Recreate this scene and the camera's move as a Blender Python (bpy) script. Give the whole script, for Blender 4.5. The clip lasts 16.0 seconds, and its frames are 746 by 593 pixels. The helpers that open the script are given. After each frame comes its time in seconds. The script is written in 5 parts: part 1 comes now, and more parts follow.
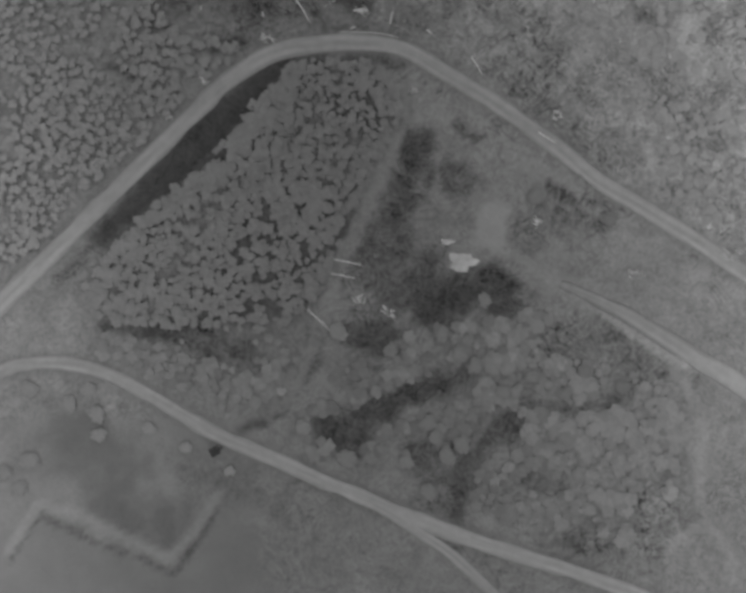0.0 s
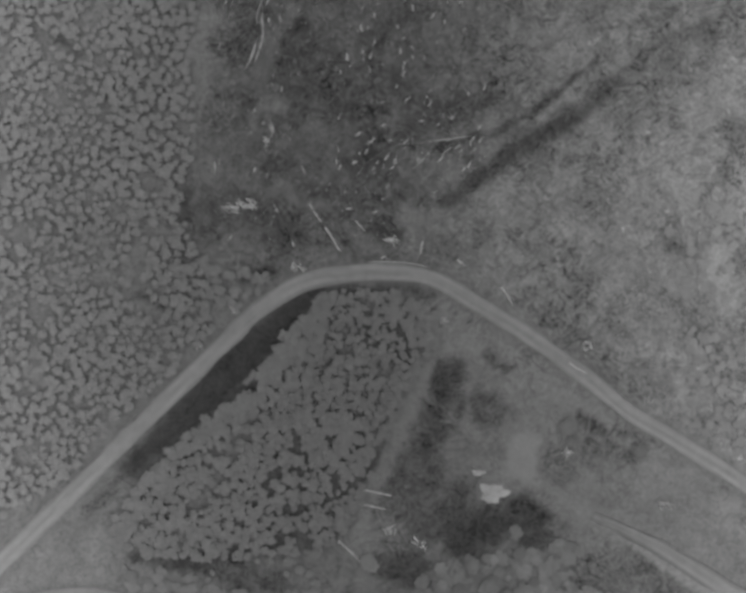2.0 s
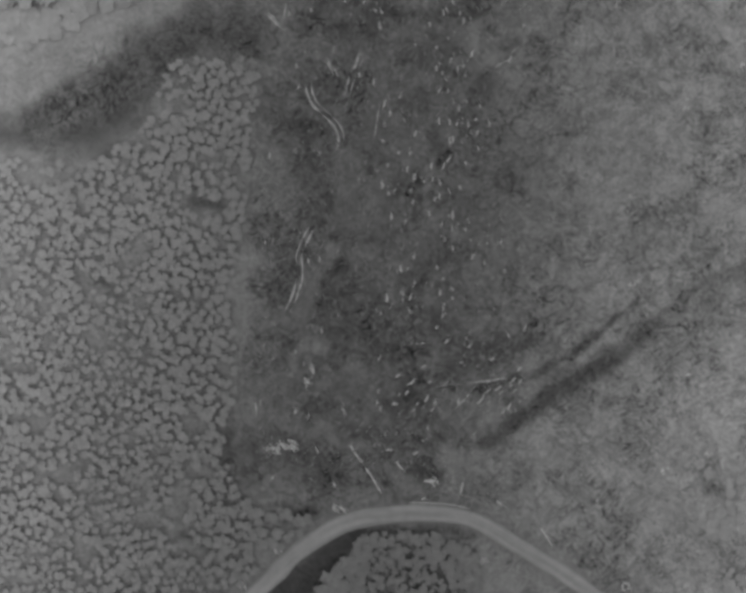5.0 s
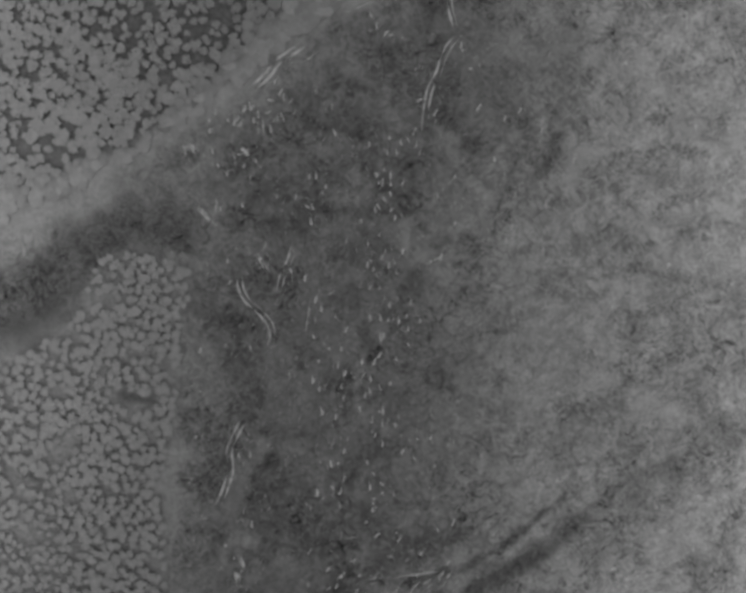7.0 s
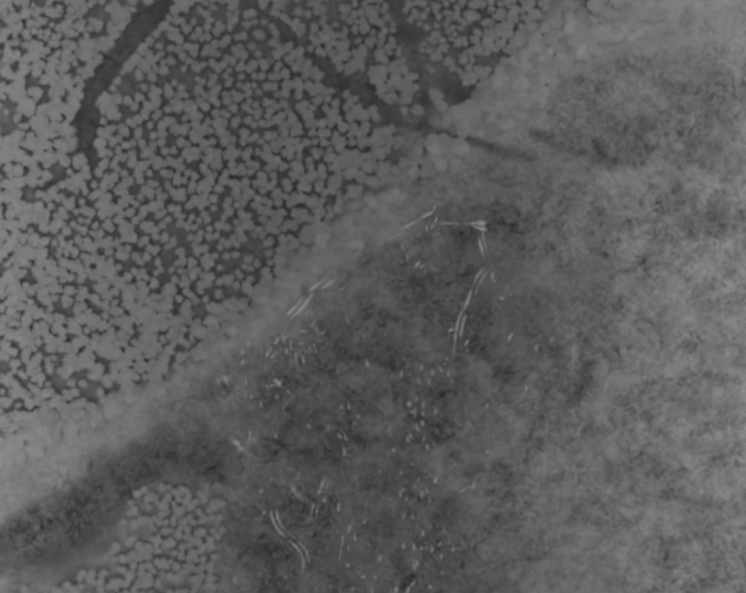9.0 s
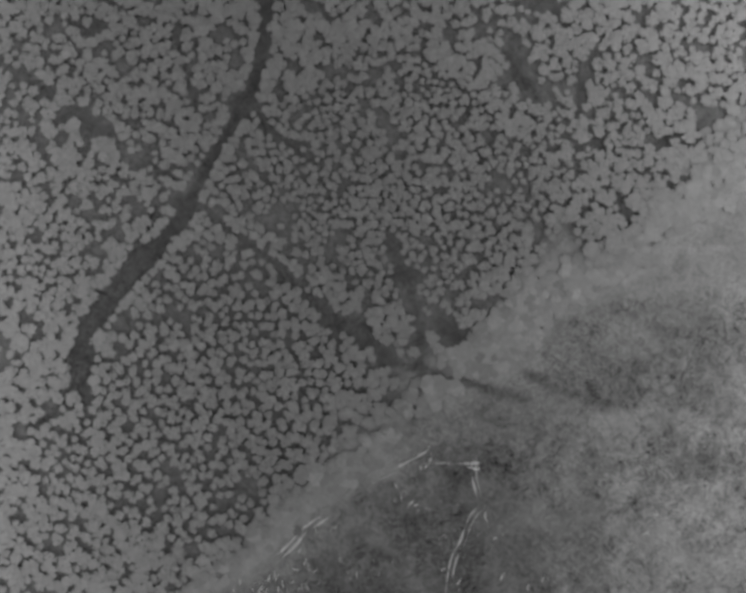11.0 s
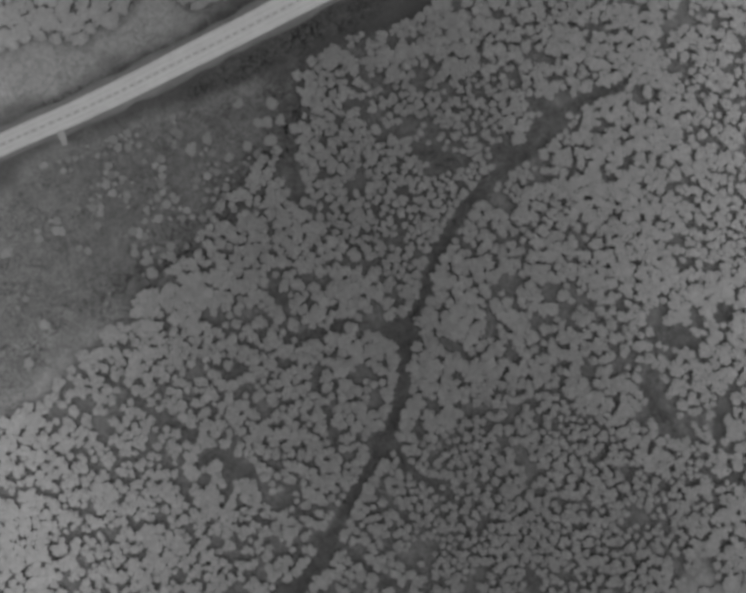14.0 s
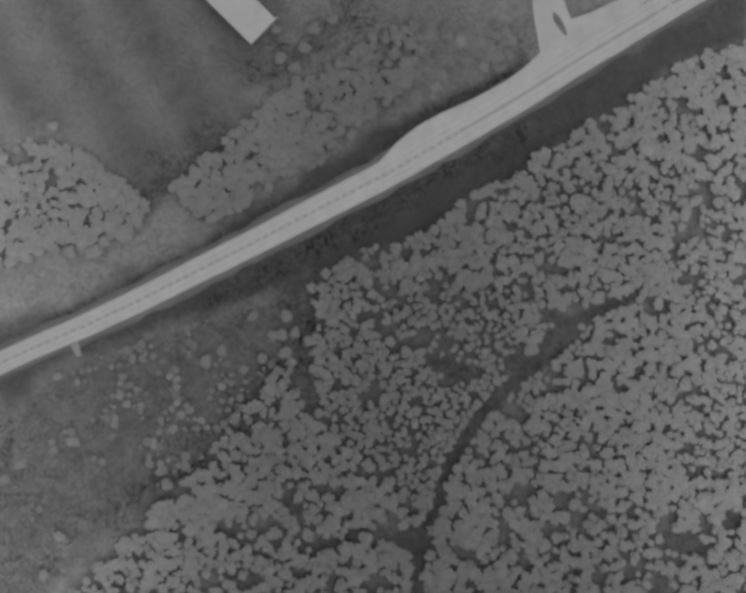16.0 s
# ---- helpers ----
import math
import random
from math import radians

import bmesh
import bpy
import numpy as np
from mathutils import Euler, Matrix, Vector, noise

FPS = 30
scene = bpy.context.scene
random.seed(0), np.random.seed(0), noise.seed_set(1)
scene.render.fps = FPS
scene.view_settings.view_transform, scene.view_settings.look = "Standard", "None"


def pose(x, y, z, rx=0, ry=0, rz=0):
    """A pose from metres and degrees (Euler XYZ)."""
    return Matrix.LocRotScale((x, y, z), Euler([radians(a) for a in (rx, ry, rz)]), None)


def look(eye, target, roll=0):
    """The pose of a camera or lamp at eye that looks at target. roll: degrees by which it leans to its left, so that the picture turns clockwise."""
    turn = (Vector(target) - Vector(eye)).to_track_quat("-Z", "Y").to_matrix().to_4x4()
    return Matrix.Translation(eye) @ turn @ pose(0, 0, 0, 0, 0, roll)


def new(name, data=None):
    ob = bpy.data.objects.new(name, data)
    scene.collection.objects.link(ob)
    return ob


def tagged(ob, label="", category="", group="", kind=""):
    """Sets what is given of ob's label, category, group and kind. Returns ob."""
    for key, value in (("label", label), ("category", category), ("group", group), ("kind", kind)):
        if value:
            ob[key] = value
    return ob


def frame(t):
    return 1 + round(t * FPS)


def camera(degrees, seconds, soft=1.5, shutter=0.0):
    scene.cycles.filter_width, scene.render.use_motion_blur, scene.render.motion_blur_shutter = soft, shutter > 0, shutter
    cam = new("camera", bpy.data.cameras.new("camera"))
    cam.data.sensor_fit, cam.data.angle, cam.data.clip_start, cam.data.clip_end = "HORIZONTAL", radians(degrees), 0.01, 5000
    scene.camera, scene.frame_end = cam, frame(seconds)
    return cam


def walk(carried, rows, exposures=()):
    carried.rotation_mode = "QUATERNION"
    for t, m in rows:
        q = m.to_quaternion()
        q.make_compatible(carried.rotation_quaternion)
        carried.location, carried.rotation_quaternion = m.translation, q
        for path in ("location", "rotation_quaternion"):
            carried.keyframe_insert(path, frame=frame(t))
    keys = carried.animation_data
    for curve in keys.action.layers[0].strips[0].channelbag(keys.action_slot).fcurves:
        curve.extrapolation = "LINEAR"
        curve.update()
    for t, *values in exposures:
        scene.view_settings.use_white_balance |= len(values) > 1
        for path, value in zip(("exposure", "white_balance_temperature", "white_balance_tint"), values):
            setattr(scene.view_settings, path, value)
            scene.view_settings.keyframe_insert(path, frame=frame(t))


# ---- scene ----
# A nadir-looking heat camera flown 297 m above young pine stands, heath and gravel tracks.
cam = camera(32.4, 16.0, soft=4.1)
PATH = [(0, pose(0.00, 0.00, 293.33, 1.635, 1.601, -0.000)),
        (0.5, pose(-2.49, 12.50, 293.65, 1.727, 1.699, -0.159)),
        (1, pose(-4.96, 24.96, 294.01, 1.816, 1.599, -0.233)),
        (1.5, pose(-7.40, 37.31, 294.51, 2.310, 1.273, -0.269)),
        (2, pose(-9.78, 49.48, 295.12, 2.284, 1.053, -0.104)),
        (2.5, pose(-12.06, 61.45, 295.86, 1.810, 1.442, -0.502)),
        (3, pose(-14.16, 73.34, 296.61, 1.287, 2.373, -1.101)),
        (3.2, pose(-14.92, 78.10, 296.85, 1.094, 2.595, -1.298)),
        (5.5, pose(-13.79, 134.14, 297.91, -1.174, 1.174, -0.177)),
        (6, pose(-12.64, 146.71, 297.92, -1.384, -0.544, -0.171)),
        (6.5, pose(-11.82, 159.33, 297.91, -1.763, -0.814, 0.008)),
        (7, pose(-11.49, 172.04, 297.88, -1.794, -0.653, 0.031)),
        (7.5, pose(-11.70, 184.88, 297.87, -2.122, -0.062, -0.150)),
        (8, pose(-12.37, 197.85, 297.86, -2.339, 0.444, -0.614)),
        (8.5, pose(-13.40, 210.98, 297.86, -2.359, 0.418, -0.692)),
        (9, pose(-14.75, 224.21, 297.83, -1.563, 0.121, -0.435)),
        (9.2, pose(-15.35, 229.50, 297.78, -1.498, -0.135, -0.249)),
        (11.5, pose(-29.19, 288.53, 296.46, -0.476, -2.386, 0.461)),
        (12, pose(-33.11, 301.20, 296.26, -0.178, -2.441, 0.336)),
        (12.5, pose(-37.18, 313.96, 296.17, -0.417, -2.635, 0.436)),
        (13, pose(-41.45, 326.94, 296.23, -0.651, -3.532, 0.466)),
        (13.5, pose(-45.94, 340.15, 296.44, -0.497, -2.120, 0.247)),
        (14, pose(-50.25, 353.47, 296.63, -0.841, -0.704, -0.055)),
        (14.5, pose(-54.01, 366.85, 296.70, -1.176, -0.278, -0.391)),
        (15, pose(-57.06, 380.29, 296.76, -1.630, -0.367, -0.621)),
        (15.5, pose(-59.54, 393.75, 296.81, -1.551, -1.007, -0.354)),
        (16, pose(-61.71, 407.22, 296.87, -1.844, -2.301, -0.016))]
walk(cam, PATH, exposures=[(0.0, 0.56), (16.0, 0.56)])

# ---- light: even overcast, neutral grey as a heat picture has no hue ----
world = bpy.data.worlds.new("overcast_sky")
scene.world = world
world.use_nodes = True
wn = world.node_tree
wn.nodes.clear()
w_sky = wn.nodes.new("ShaderNodeTexSky")
w_sky.sky_type, w_sky.sun_disc = "NISHITA", False
w_sky.sun_elevation, w_sky.sun_rotation = radians(80), radians(141)
w_grey = wn.nodes.new("ShaderNodeRGBToBW")
w_bg = wn.nodes.new("ShaderNodeBackground")
w_bg.inputs["Strength"].default_value = 0.15
w_out = wn.nodes.new("ShaderNodeOutputWorld")
wn.links.new(w_sky.outputs[0], w_grey.inputs[0])
wn.links.new(w_grey.outputs[0], w_bg.inputs[0])
wn.links.new(w_bg.outputs[0], w_out.inputs[0])
sun_data = bpy.data.lights.new("sun", "SUN")
sun_data.energy, sun_data.angle, sun_data.color = 0.6, radians(60), (1.0, 1.0, 1.0)
sun = new("sun", sun_data)
sun.matrix_world = look((20, -25, 190), (0, 0, 0))

# ---- arithmetic helpers ----
def lattice(ix, iy, seed):
    h = (ix.astype(np.int64) * 374761393 + iy.astype(np.int64) * 668265263 + seed * 982451653) & 0x7FFFFFFF
    h = ((h ^ (h >> 13)) * 1274126177) & 0x7FFFFFFF
    return ((h ^ (h >> 16)) & 0xFFFF) / 65535.0


def vnoise(x, y, size, seed=0):
    """Smooth noise from 0 to 1 with bumps of that size in metres."""
    u, v = np.asarray(x, float) / size, np.asarray(y, float) / size
    iu, iv = np.floor(u), np.floor(v)
    fu, fv = u - iu, v - iv
    fu, fv = fu * fu * (3 - 2 * fu), fv * fv * (3 - 2 * fv)
    a, b = lattice(iu, iv, seed), lattice(iu + 1, iv, seed)
    c, d = lattice(iu, iv + 1, seed), lattice(iu + 1, iv + 1, seed)
    return (a * (1 - fu) + b * fu) * (1 - fv) + (c * (1 - fu) + d * fu) * fv


def fbm(x, y, size, seed=0):
    return 0.55 * vnoise(x, y, size, seed) + 0.3 * vnoise(x, y, size / 2.1, seed + 7) + 0.15 * vnoise(x, y, size / 4.3, seed + 13)


def inside(poly, x, y):
    x, y = np.asarray(x, float), np.asarray(y, float)
    hit = np.zeros(x.shape, bool)
    for (ax, ay), (bx, by) in zip(poly, poly[1:] + poly[:1]):
        if ay != by:
            hit ^= ((ay > y) != (by > y)) & (x < (bx - ax) * (y - ay) / (by - ay) + ax)
    return hit


def line_distance(line, x, y, reach=25.0):
    """Distance to a line; points further off than reach from its box come out as far away."""
    x, y = np.asarray(x, float), np.asarray(y, float)
    p = np.array(line)
    (x0, y0), (x1, y1) = p.min(0) - reach, p.max(0) + reach
    near = (x > x0) & (x < x1) & (y > y0) & (y < y1)
    nx, ny = x[near], y[near]
    best = np.full(nx.shape, 1e9)
    for (ax, ay), (bx, by) in zip(line, line[1:]):
        dx, dy = bx - ax, by - ay
        u = np.clip(((nx - ax) * dx + (ny - ay) * dy) / (dx * dx + dy * dy + 1e-9), 0, 1)
        best = np.minimum(best, np.hypot(nx - ax - u * dx, ny - ay - u * dy))
    out = np.full(x.shape, 1e3)
    out[near] = best
    return out


def region(poly, x, y, soft=3.3):
    """1 deep inside the outline, 0 outside, with an edge that many metres wide."""
    d = line_distance(poly + poly[:1], x, y) * np.where(inside(poly, x, y), 1, -1)
    return np.clip(d / soft + 0.5, 0, 1)


def smooth_line(points, step=1.5):
    """A Catmull-Rom curve through the points."""
    p = np.array([np.add(points[0], np.subtract(points[0], points[1])), *points, np.add(points[-1], np.subtract(points[-1], points[-2]))], float)
    out = []
    for a, b, c, d in zip(p, p[1:], p[2:], p[3:]):
        n = max(2, int(np.linalg.norm(c - b) / step))
        for u in np.arange(n) / n:
            out.append(0.5 * (2 * b + (c - a) * u + (2 * a - 5 * b + 4 * c - d) * u * u + (3 * b - a - 3 * c + d) * u ** 3))
    out.append(p[-2])
    return [tuple(q) for q in out]


# ---- materials ----
def nodes_of(name, rough=0.9):
    m = bpy.data.materials.new(name)
    m.use_nodes = True
    n = m.node_tree.nodes
    bsdf = n["Principled BSDF"]
    bsdf.inputs["Roughness"].default_value = rough
    bsdf.inputs["Specular IOR Level"].default_value = 0.15
    return m, m.node_tree, bsdf


def noise_node(tree, scale, detail=4.0, rough=0.6, coords="Object", twist=0.0):
    co = tree.nodes.new("ShaderNodeTexCoord")
    no = tree.nodes.new("ShaderNodeTexNoise")
    no.inputs["Scale"].default_value, no.inputs["Detail"].default_value, no.inputs["Roughness"].default_value = scale, detail, rough
    no.inputs["Distortion"].default_value = twist
    tree.links.new(co.outputs[coords], no.inputs["Vector"])
    return no.outputs["Fac"]


def mathn(tree, op, a, b, c=None, clamp=False):
    n = tree.nodes.new("ShaderNodeMath")
    n.operation, n.use_clamp = op, clamp
    for i, v in enumerate((a, b, c)):
        if v is None:
            continue
        if isinstance(v, (int, float)):
            n.inputs[i].default_value = v
        else:
            tree.links.new(v, n.inputs[i])
    return n.outputs[0]


def ranged(tree, v, lo, hi, a, b):
    n = tree.nodes.new("ShaderNodeMapRange")
    tree.links.new(v, n.inputs["Value"])
    for k, x in zip(("From Min", "From Max", "To Min", "To Max"), (lo, hi, a, b)):
        n.inputs[k].default_value = x
    return n.outputs["Result"]


def attribute(tree, name):
    n = tree.nodes.new("ShaderNodeAttribute")
    n.attribute_name = name
    return n.outputs["Fac"]


def grey(tree, v, bsdf):
    c = tree.nodes.new("ShaderNodeCombineColor")
    for i in range(3):
        tree.links.new(v, c.inputs[i])
    tree.links.new(c.outputs[0], bsdf.inputs["Base Color"])


def bump(tree, v, bsdf, strength=0.4, distance=0.1):
    b = tree.nodes.new("ShaderNodeBump")
    b.inputs["Strength"].default_value, b.inputs["Distance"].default_value = strength, distance
    tree.links.new(v, b.inputs["Height"])
    tree.links.new(b.outputs[0], bsdf.inputs["Normal"])


def plain(name, tone, spread=0.25, scale=1.5, fine=9.0, rough=0.9):
    """A worn surface: two scales of noise about a grey tone."""
    m, t, b = nodes_of(name, rough)
    big, small = noise_node(t, scale, 3), noise_node(t, fine, 5, 0.7)
    v = mathn(t, "ADD", ranged(t, big, 0.3, 0.7, 1 - spread, 1 + spread), ranged(t, small, 0.3, 0.7, -spread * 0.5, spread * 0.5))
    grey(t, mathn(t, "MULTIPLY", v, tone), b)
    bump(t, small, b)
    return m


def ground_material():
    m, t, b = nodes_of("heath_ground", 0.95)
    tone = attribute(t, "tone")
    speck = attribute(t, "speck")
    mid, fine, grain = noise_node(t, 0.14, 3, 0.55, twist=1.2), noise_node(t, 0.42, 4, 0.55, twist=2.0), noise_node(t, 1.5, 2, 0.5, twist=1.5)
    v = ranged(t, mid, 0.32, 0.68, -0.22, 0.22)
    v = mathn(t, "ADD", v, ranged(t, fine, 0.32, 0.68, -0.34, 0.34))
    v = mathn(t, "ADD", v, ranged(t, grain, 0.32, 0.68, -0.2, 0.2))
    v = mathn(t, "ADD", v, ranged(t, noise_node(t, 3.6, 2, 0.5), 0.32, 0.68, -0.12, 0.12))
    # meandering bare seams between mats, broken up by patches
    for scale, twist, depth in ((0.11, 2.2, -0.42), (0.3, 2.6, -0.34)):
        off = mathn(t, "ABSOLUTE", mathn(t, "SUBTRACT", noise_node(t, scale, 2, 0.5, twist=twist), 0.5), 0.0)
        here = ranged(t, noise_node(t, scale * 0.45, 2, 0.5), 0.46, 0.6, 0.0, 1.0)
        v = mathn(t, "MULTIPLY_ADD", ranged(t, off, 0.008, 0.045, depth, 0.06), here, v)
    v = mathn(t, "MULTIPLY_ADD", v, speck, 1.0)
    grey(t, mathn(t, "MULTIPLY", v, tone), b)
    bump(t, fine, b, 0.5, 0.15)
    return m


def gravel_material(name, tone):
    """Packed gravel, worn pale along the wheel tracks."""
    m, t, b = nodes_of(name, 0.9)
    fine = noise_node(t, 4.0, 5, 0.7)
    v = mathn(t, "ADD", ranged(t, noise_node(t, 0.4, 3), 0.3, 0.7, 0.92, 1.08), ranged(t, fine, 0.3, 0.7, -0.06, 0.06))
    grey(t, mathn(t, "MULTIPLY", mathn(t, "MULTIPLY", v, attribute(t, "wear")), tone), b)
    bump(t, fine, b)
    return m


def foliage_material(name, tone):
    m, t, b = nodes_of(name, 0.8)
    tree_tone = attribute(t, "tree_tone")
    geo = t.nodes.new("ShaderNodeNewGeometry")
    v = ranged(t, geo.outputs["Random Per Island"], 0, 1, 0.93, 1.07)
    v = mathn(t, "MULTIPLY", v, mathn(t, "ADD", tree_tone, 1.0))
    v = mathn(t, "MULTIPLY", v, ranged(t, noise_node(t, 5.0, 3), 0.3, 0.7, 0.93, 1.07))
    grey(t, mathn(t, "MULTIPLY", v, tone), b)
    return m


M_GROUND = ground_material()
M_FOLIAGE = foliage_material("needle_foliage", 0.131)
M_BARK = plain("bark", 0.07)
M_GRAVEL = gravel_material("gravel_road", 0.205)
M_ASPHALT = plain("warm_asphalt", 0.31, 0.08, 0.25, 3.0)
M_SHOULDER = plain("gravel_shoulder", 0.13, 0.15, 0.5, 4.0)
M_VERGE = gravel_material("verge_gravel", 0.12)
M_SAND = plain("bare_sand", 0.27, 0.2, 0.5, 3.0)

# ---- plan: lines and outlines in metres ----
ROAD_LOOP = [(-111.8, -11.0), (-94.2, 6.6), (-83.2, 17.5), (-72.3, 28.5), (-61.3, 39.1), (-50.3, 49.9), (-41.5, 58.3), (-32.8, 64.0), (-24.0, 66.3), (-15.2, 66.8), (-6.4, 66.4), (0.1, 64.7), (8.8, 59.5), (21.0, 51.7), (32.0, 43.9), (42.9, 35.1), (53.7, 28.3), (64.4, 21.7), (76.1, 13.7), (96.3, -0.9)]
ROAD_SOUTH = [(-110.6, -17.5), (-94.1, -8.8), (-87.5, -7.1), (-79.8, -6.9), (-72.0, -8.5), (-63.2, -12.2), (-53.3, -18.0), (-43.5, -23.4), (-32.5, -27.9), (-21.7, -32.7), (-8.6, -38.1), (4.3, -43.2), (15.1, -47.2), (31.3, -52.0), (42.0, -55.6), (68.6, -65.4)]
ROAD_FORK = [(-8.6, -38.4), (-3.2, -41.6), (2.2, -45.2), (9.7, -50.2), (18.3, -58.2), (28.0, -67.8)]
ROAD_MAIN = [(-157.0, 372.2), (-135.4, 382.5), (-124.5, 387.4), (-113.7, 392.1), (-102.8, 397.3), (-91.9, 402.8), (-80.9, 408.3), (-70.0, 413.9), (-59.0, 419.6), (-48.0, 425.3), (-37.0, 431.5), (-26.0, 437.9), (-14.9, 444.5), (-3.9, 451.4), (7.2, 458.1), (20.5, 466.1), (51.7, 485.0)]
ROAD_LAYBY = [(-49.1, 427.4), (-42.5, 432.5), (-37.0, 435.8), (-30.4, 439.3), (-23.8, 442.7), (-17.2, 446.4), (-11.6, 450.2), (-7.8, 453.6)]
ROAD_SIDE = [(-11.8, 483.5), (-10.3, 472.7), (-9.3, 466.1), (-8.0, 460.7), (-6.3, 455.2), (-4.4, 451.9)]
ROAD_SIDE_EAST = [(-8.3, 456.8), (-4.5, 458.5), (-0.6, 459.6), (6.0, 463.1), (12.7, 467.2), (18.2, 470.7)]
SAND_TRACK = [(90.3, -22.0), (75.4, -11.8), (66.9, -6.7), (58.4, -1.3), (49.8, 4.1), (42.3, 7.8), (34.7, 11.1), (28.3, 13.2), (23.4, 16.8), (20.2, 21.2), (19.4, 27.2)]
SAND_TRACK_EDGE = [(62.6, -7.3), (55.1, -3.0), (48.7, 1.1), (44.4, 4.9)]
PATH_EAST = [(58.3, -4.3), (62.6, -10.8), (65.2, -17.2), (66.8, -23.7), (65.6, -32.3), (66.1, -38.7), (68.2, -44.0)]
PATH_RIDE = [(-2.0, 46.7), (-5.7, 38.4), (-9.4, 30.1), (-13.1, 21.4), (-16.4, 13.7), (-19.5, 5.0), (-22.9, -4.7), (-25.7, -11.3)]
PATH_RING = [(58.5, -53.7), (59.7, -47.3), (64.5, -43.8), (69.8, -45.1), (72.4, -49.4), (73.5, -55.7)]
SAND_PAD = [(18.9, 28.3), (19.4, 21.7)]
PATH_YARD = [(-91.8, -49.5), (-85.0, -39.2), (-76.7, -41.3), (-64.5, -47.0), (-55.0, -51.5)]
PATH_YARD_EAST = [(-55.0, -51.5), (-49.2, -45.8), (-43.4, -36.6)]
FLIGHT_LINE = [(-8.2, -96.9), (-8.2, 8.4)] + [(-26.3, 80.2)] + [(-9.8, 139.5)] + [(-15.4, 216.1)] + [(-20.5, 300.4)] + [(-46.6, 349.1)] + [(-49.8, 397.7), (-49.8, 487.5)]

STAND_TRIANGLE = [(-26.9, 61.4), (-17.2, 62.8), (-8.5, 62.0), (-1.0, 57.6), (1.2, 52.2), (-4.7, 43.0), (-10.1, 32.3), (-15.5, 21.5), (-19.3, 11.8), (-23.6, 5.4), (-31.1, 1.1), (-49.4, 1.1), (-67.9, 2.2), (-76.6, 7.6), (-71.2, 14.6), (-61.5, 25.4), (-50.7, 35.1), (-39.9, 45.4), (-32.3, 55.1)]
STAND_TRIANGLE_EDGE = [(-26.9, 61.4), (-22.6, 59.4), (-32.3, 46.4), (-40.9, 35.6), (-57.1, 24.8), (-72.3, 11.9), (-76.6, 7.6), (-71.2, 14.6), (-61.5, 25.4), (-50.7, 35.1), (-39.9, 45.4), (-32.3, 55.1)]
SCRUB_SOUTHWEST = [(-73.2, 1.1), (-50.1, 0.0), (-30.4, 0.0), (-22.8, -6.5), (-23.9, -15.2), (-36.9, -20.7), (-47.9, -16.3), (-61.0, -8.7), (-72.1, -4.9)]
STAND_WEST = [(-87.9, 17.4), (-71.1, 35.7), (-57.7, 46.4), (-44.3, 60.2), (-38.7, 66.1), (-47.4, 68.4), (-56.1, 71.9), (-60.2, 82.9), (-55.5, 98.1), (-57.9, 116.8)] + [(-53.2, 137.3), (-51.4, 168.9), (-55.7, 173.1), (-71.1, 171.2), (-75.6, 159.3), (-86.7, 149.0), (-108.8, 149.5), (-136.5, 151.0)] + [(-148.1, 89.4), (-143.9, -9.7)]
STAND_NORTHWEST = [(-127.7, 185.5), (-100.4, 185.4), (-84.0, 189.1), (-65.4, 197.8), (-53.4, 204.9), (-41.3, 214.6), (-30.3, 228.7), (-21.6, 238.5), (-11.8, 241.7), (-7.4, 246.0), (-9.5, 254.7), (8.9, 263.3), (20.9, 276.2), (30.7, 289.1)] + [(36.2, 279.3), (46.0, 286.0), (58.1, 298.2), (71.1, 307.1), (96.9, 317.3)] + [(73.3, 411.2), (50.4, 460.4), (34.9, 455.4), (20.6, 452.0), (9.6, 443.3), (0.9, 437.8), (-12.2, 429.6), (-16.6, 424.7), (-26.4, 422.5), (-37.3, 411.7), (-50.4, 408.4), (-59.1, 404.4), (-65.6, 399.4), (-61.2, 390.5), (-69.9, 381.8), (-74.3, 377.5), (-83.0, 367.2), (-91.7, 356.9), (-102.5, 346.1), (-118.8, 330.3), (-151.2, 302.9)]
STAND_FAR = [(-97.2, 421.9), (-85.9, 431.8), (-74.1, 441.8), (-59.0, 451.2), (-48.2, 458.6), (-41.7, 461.3), (-37.4, 455.4), (-42.8, 443.6), (-59.0, 432.7), (-74.2, 421.9), (-86.0, 415.2)]
STAND_FAR_WEST = [(-155.0, 430.3), (-133.9, 431.4), (-127.5, 433.6), (-119.0, 432.5), (-110.6, 427.2), (-106.1, 422.7), (-100.5, 418.4), (-103.2, 413.3), (-112.9, 406.3), (-123.5, 409.0), (-134.2, 404.1), (-155.4, 400.4)]
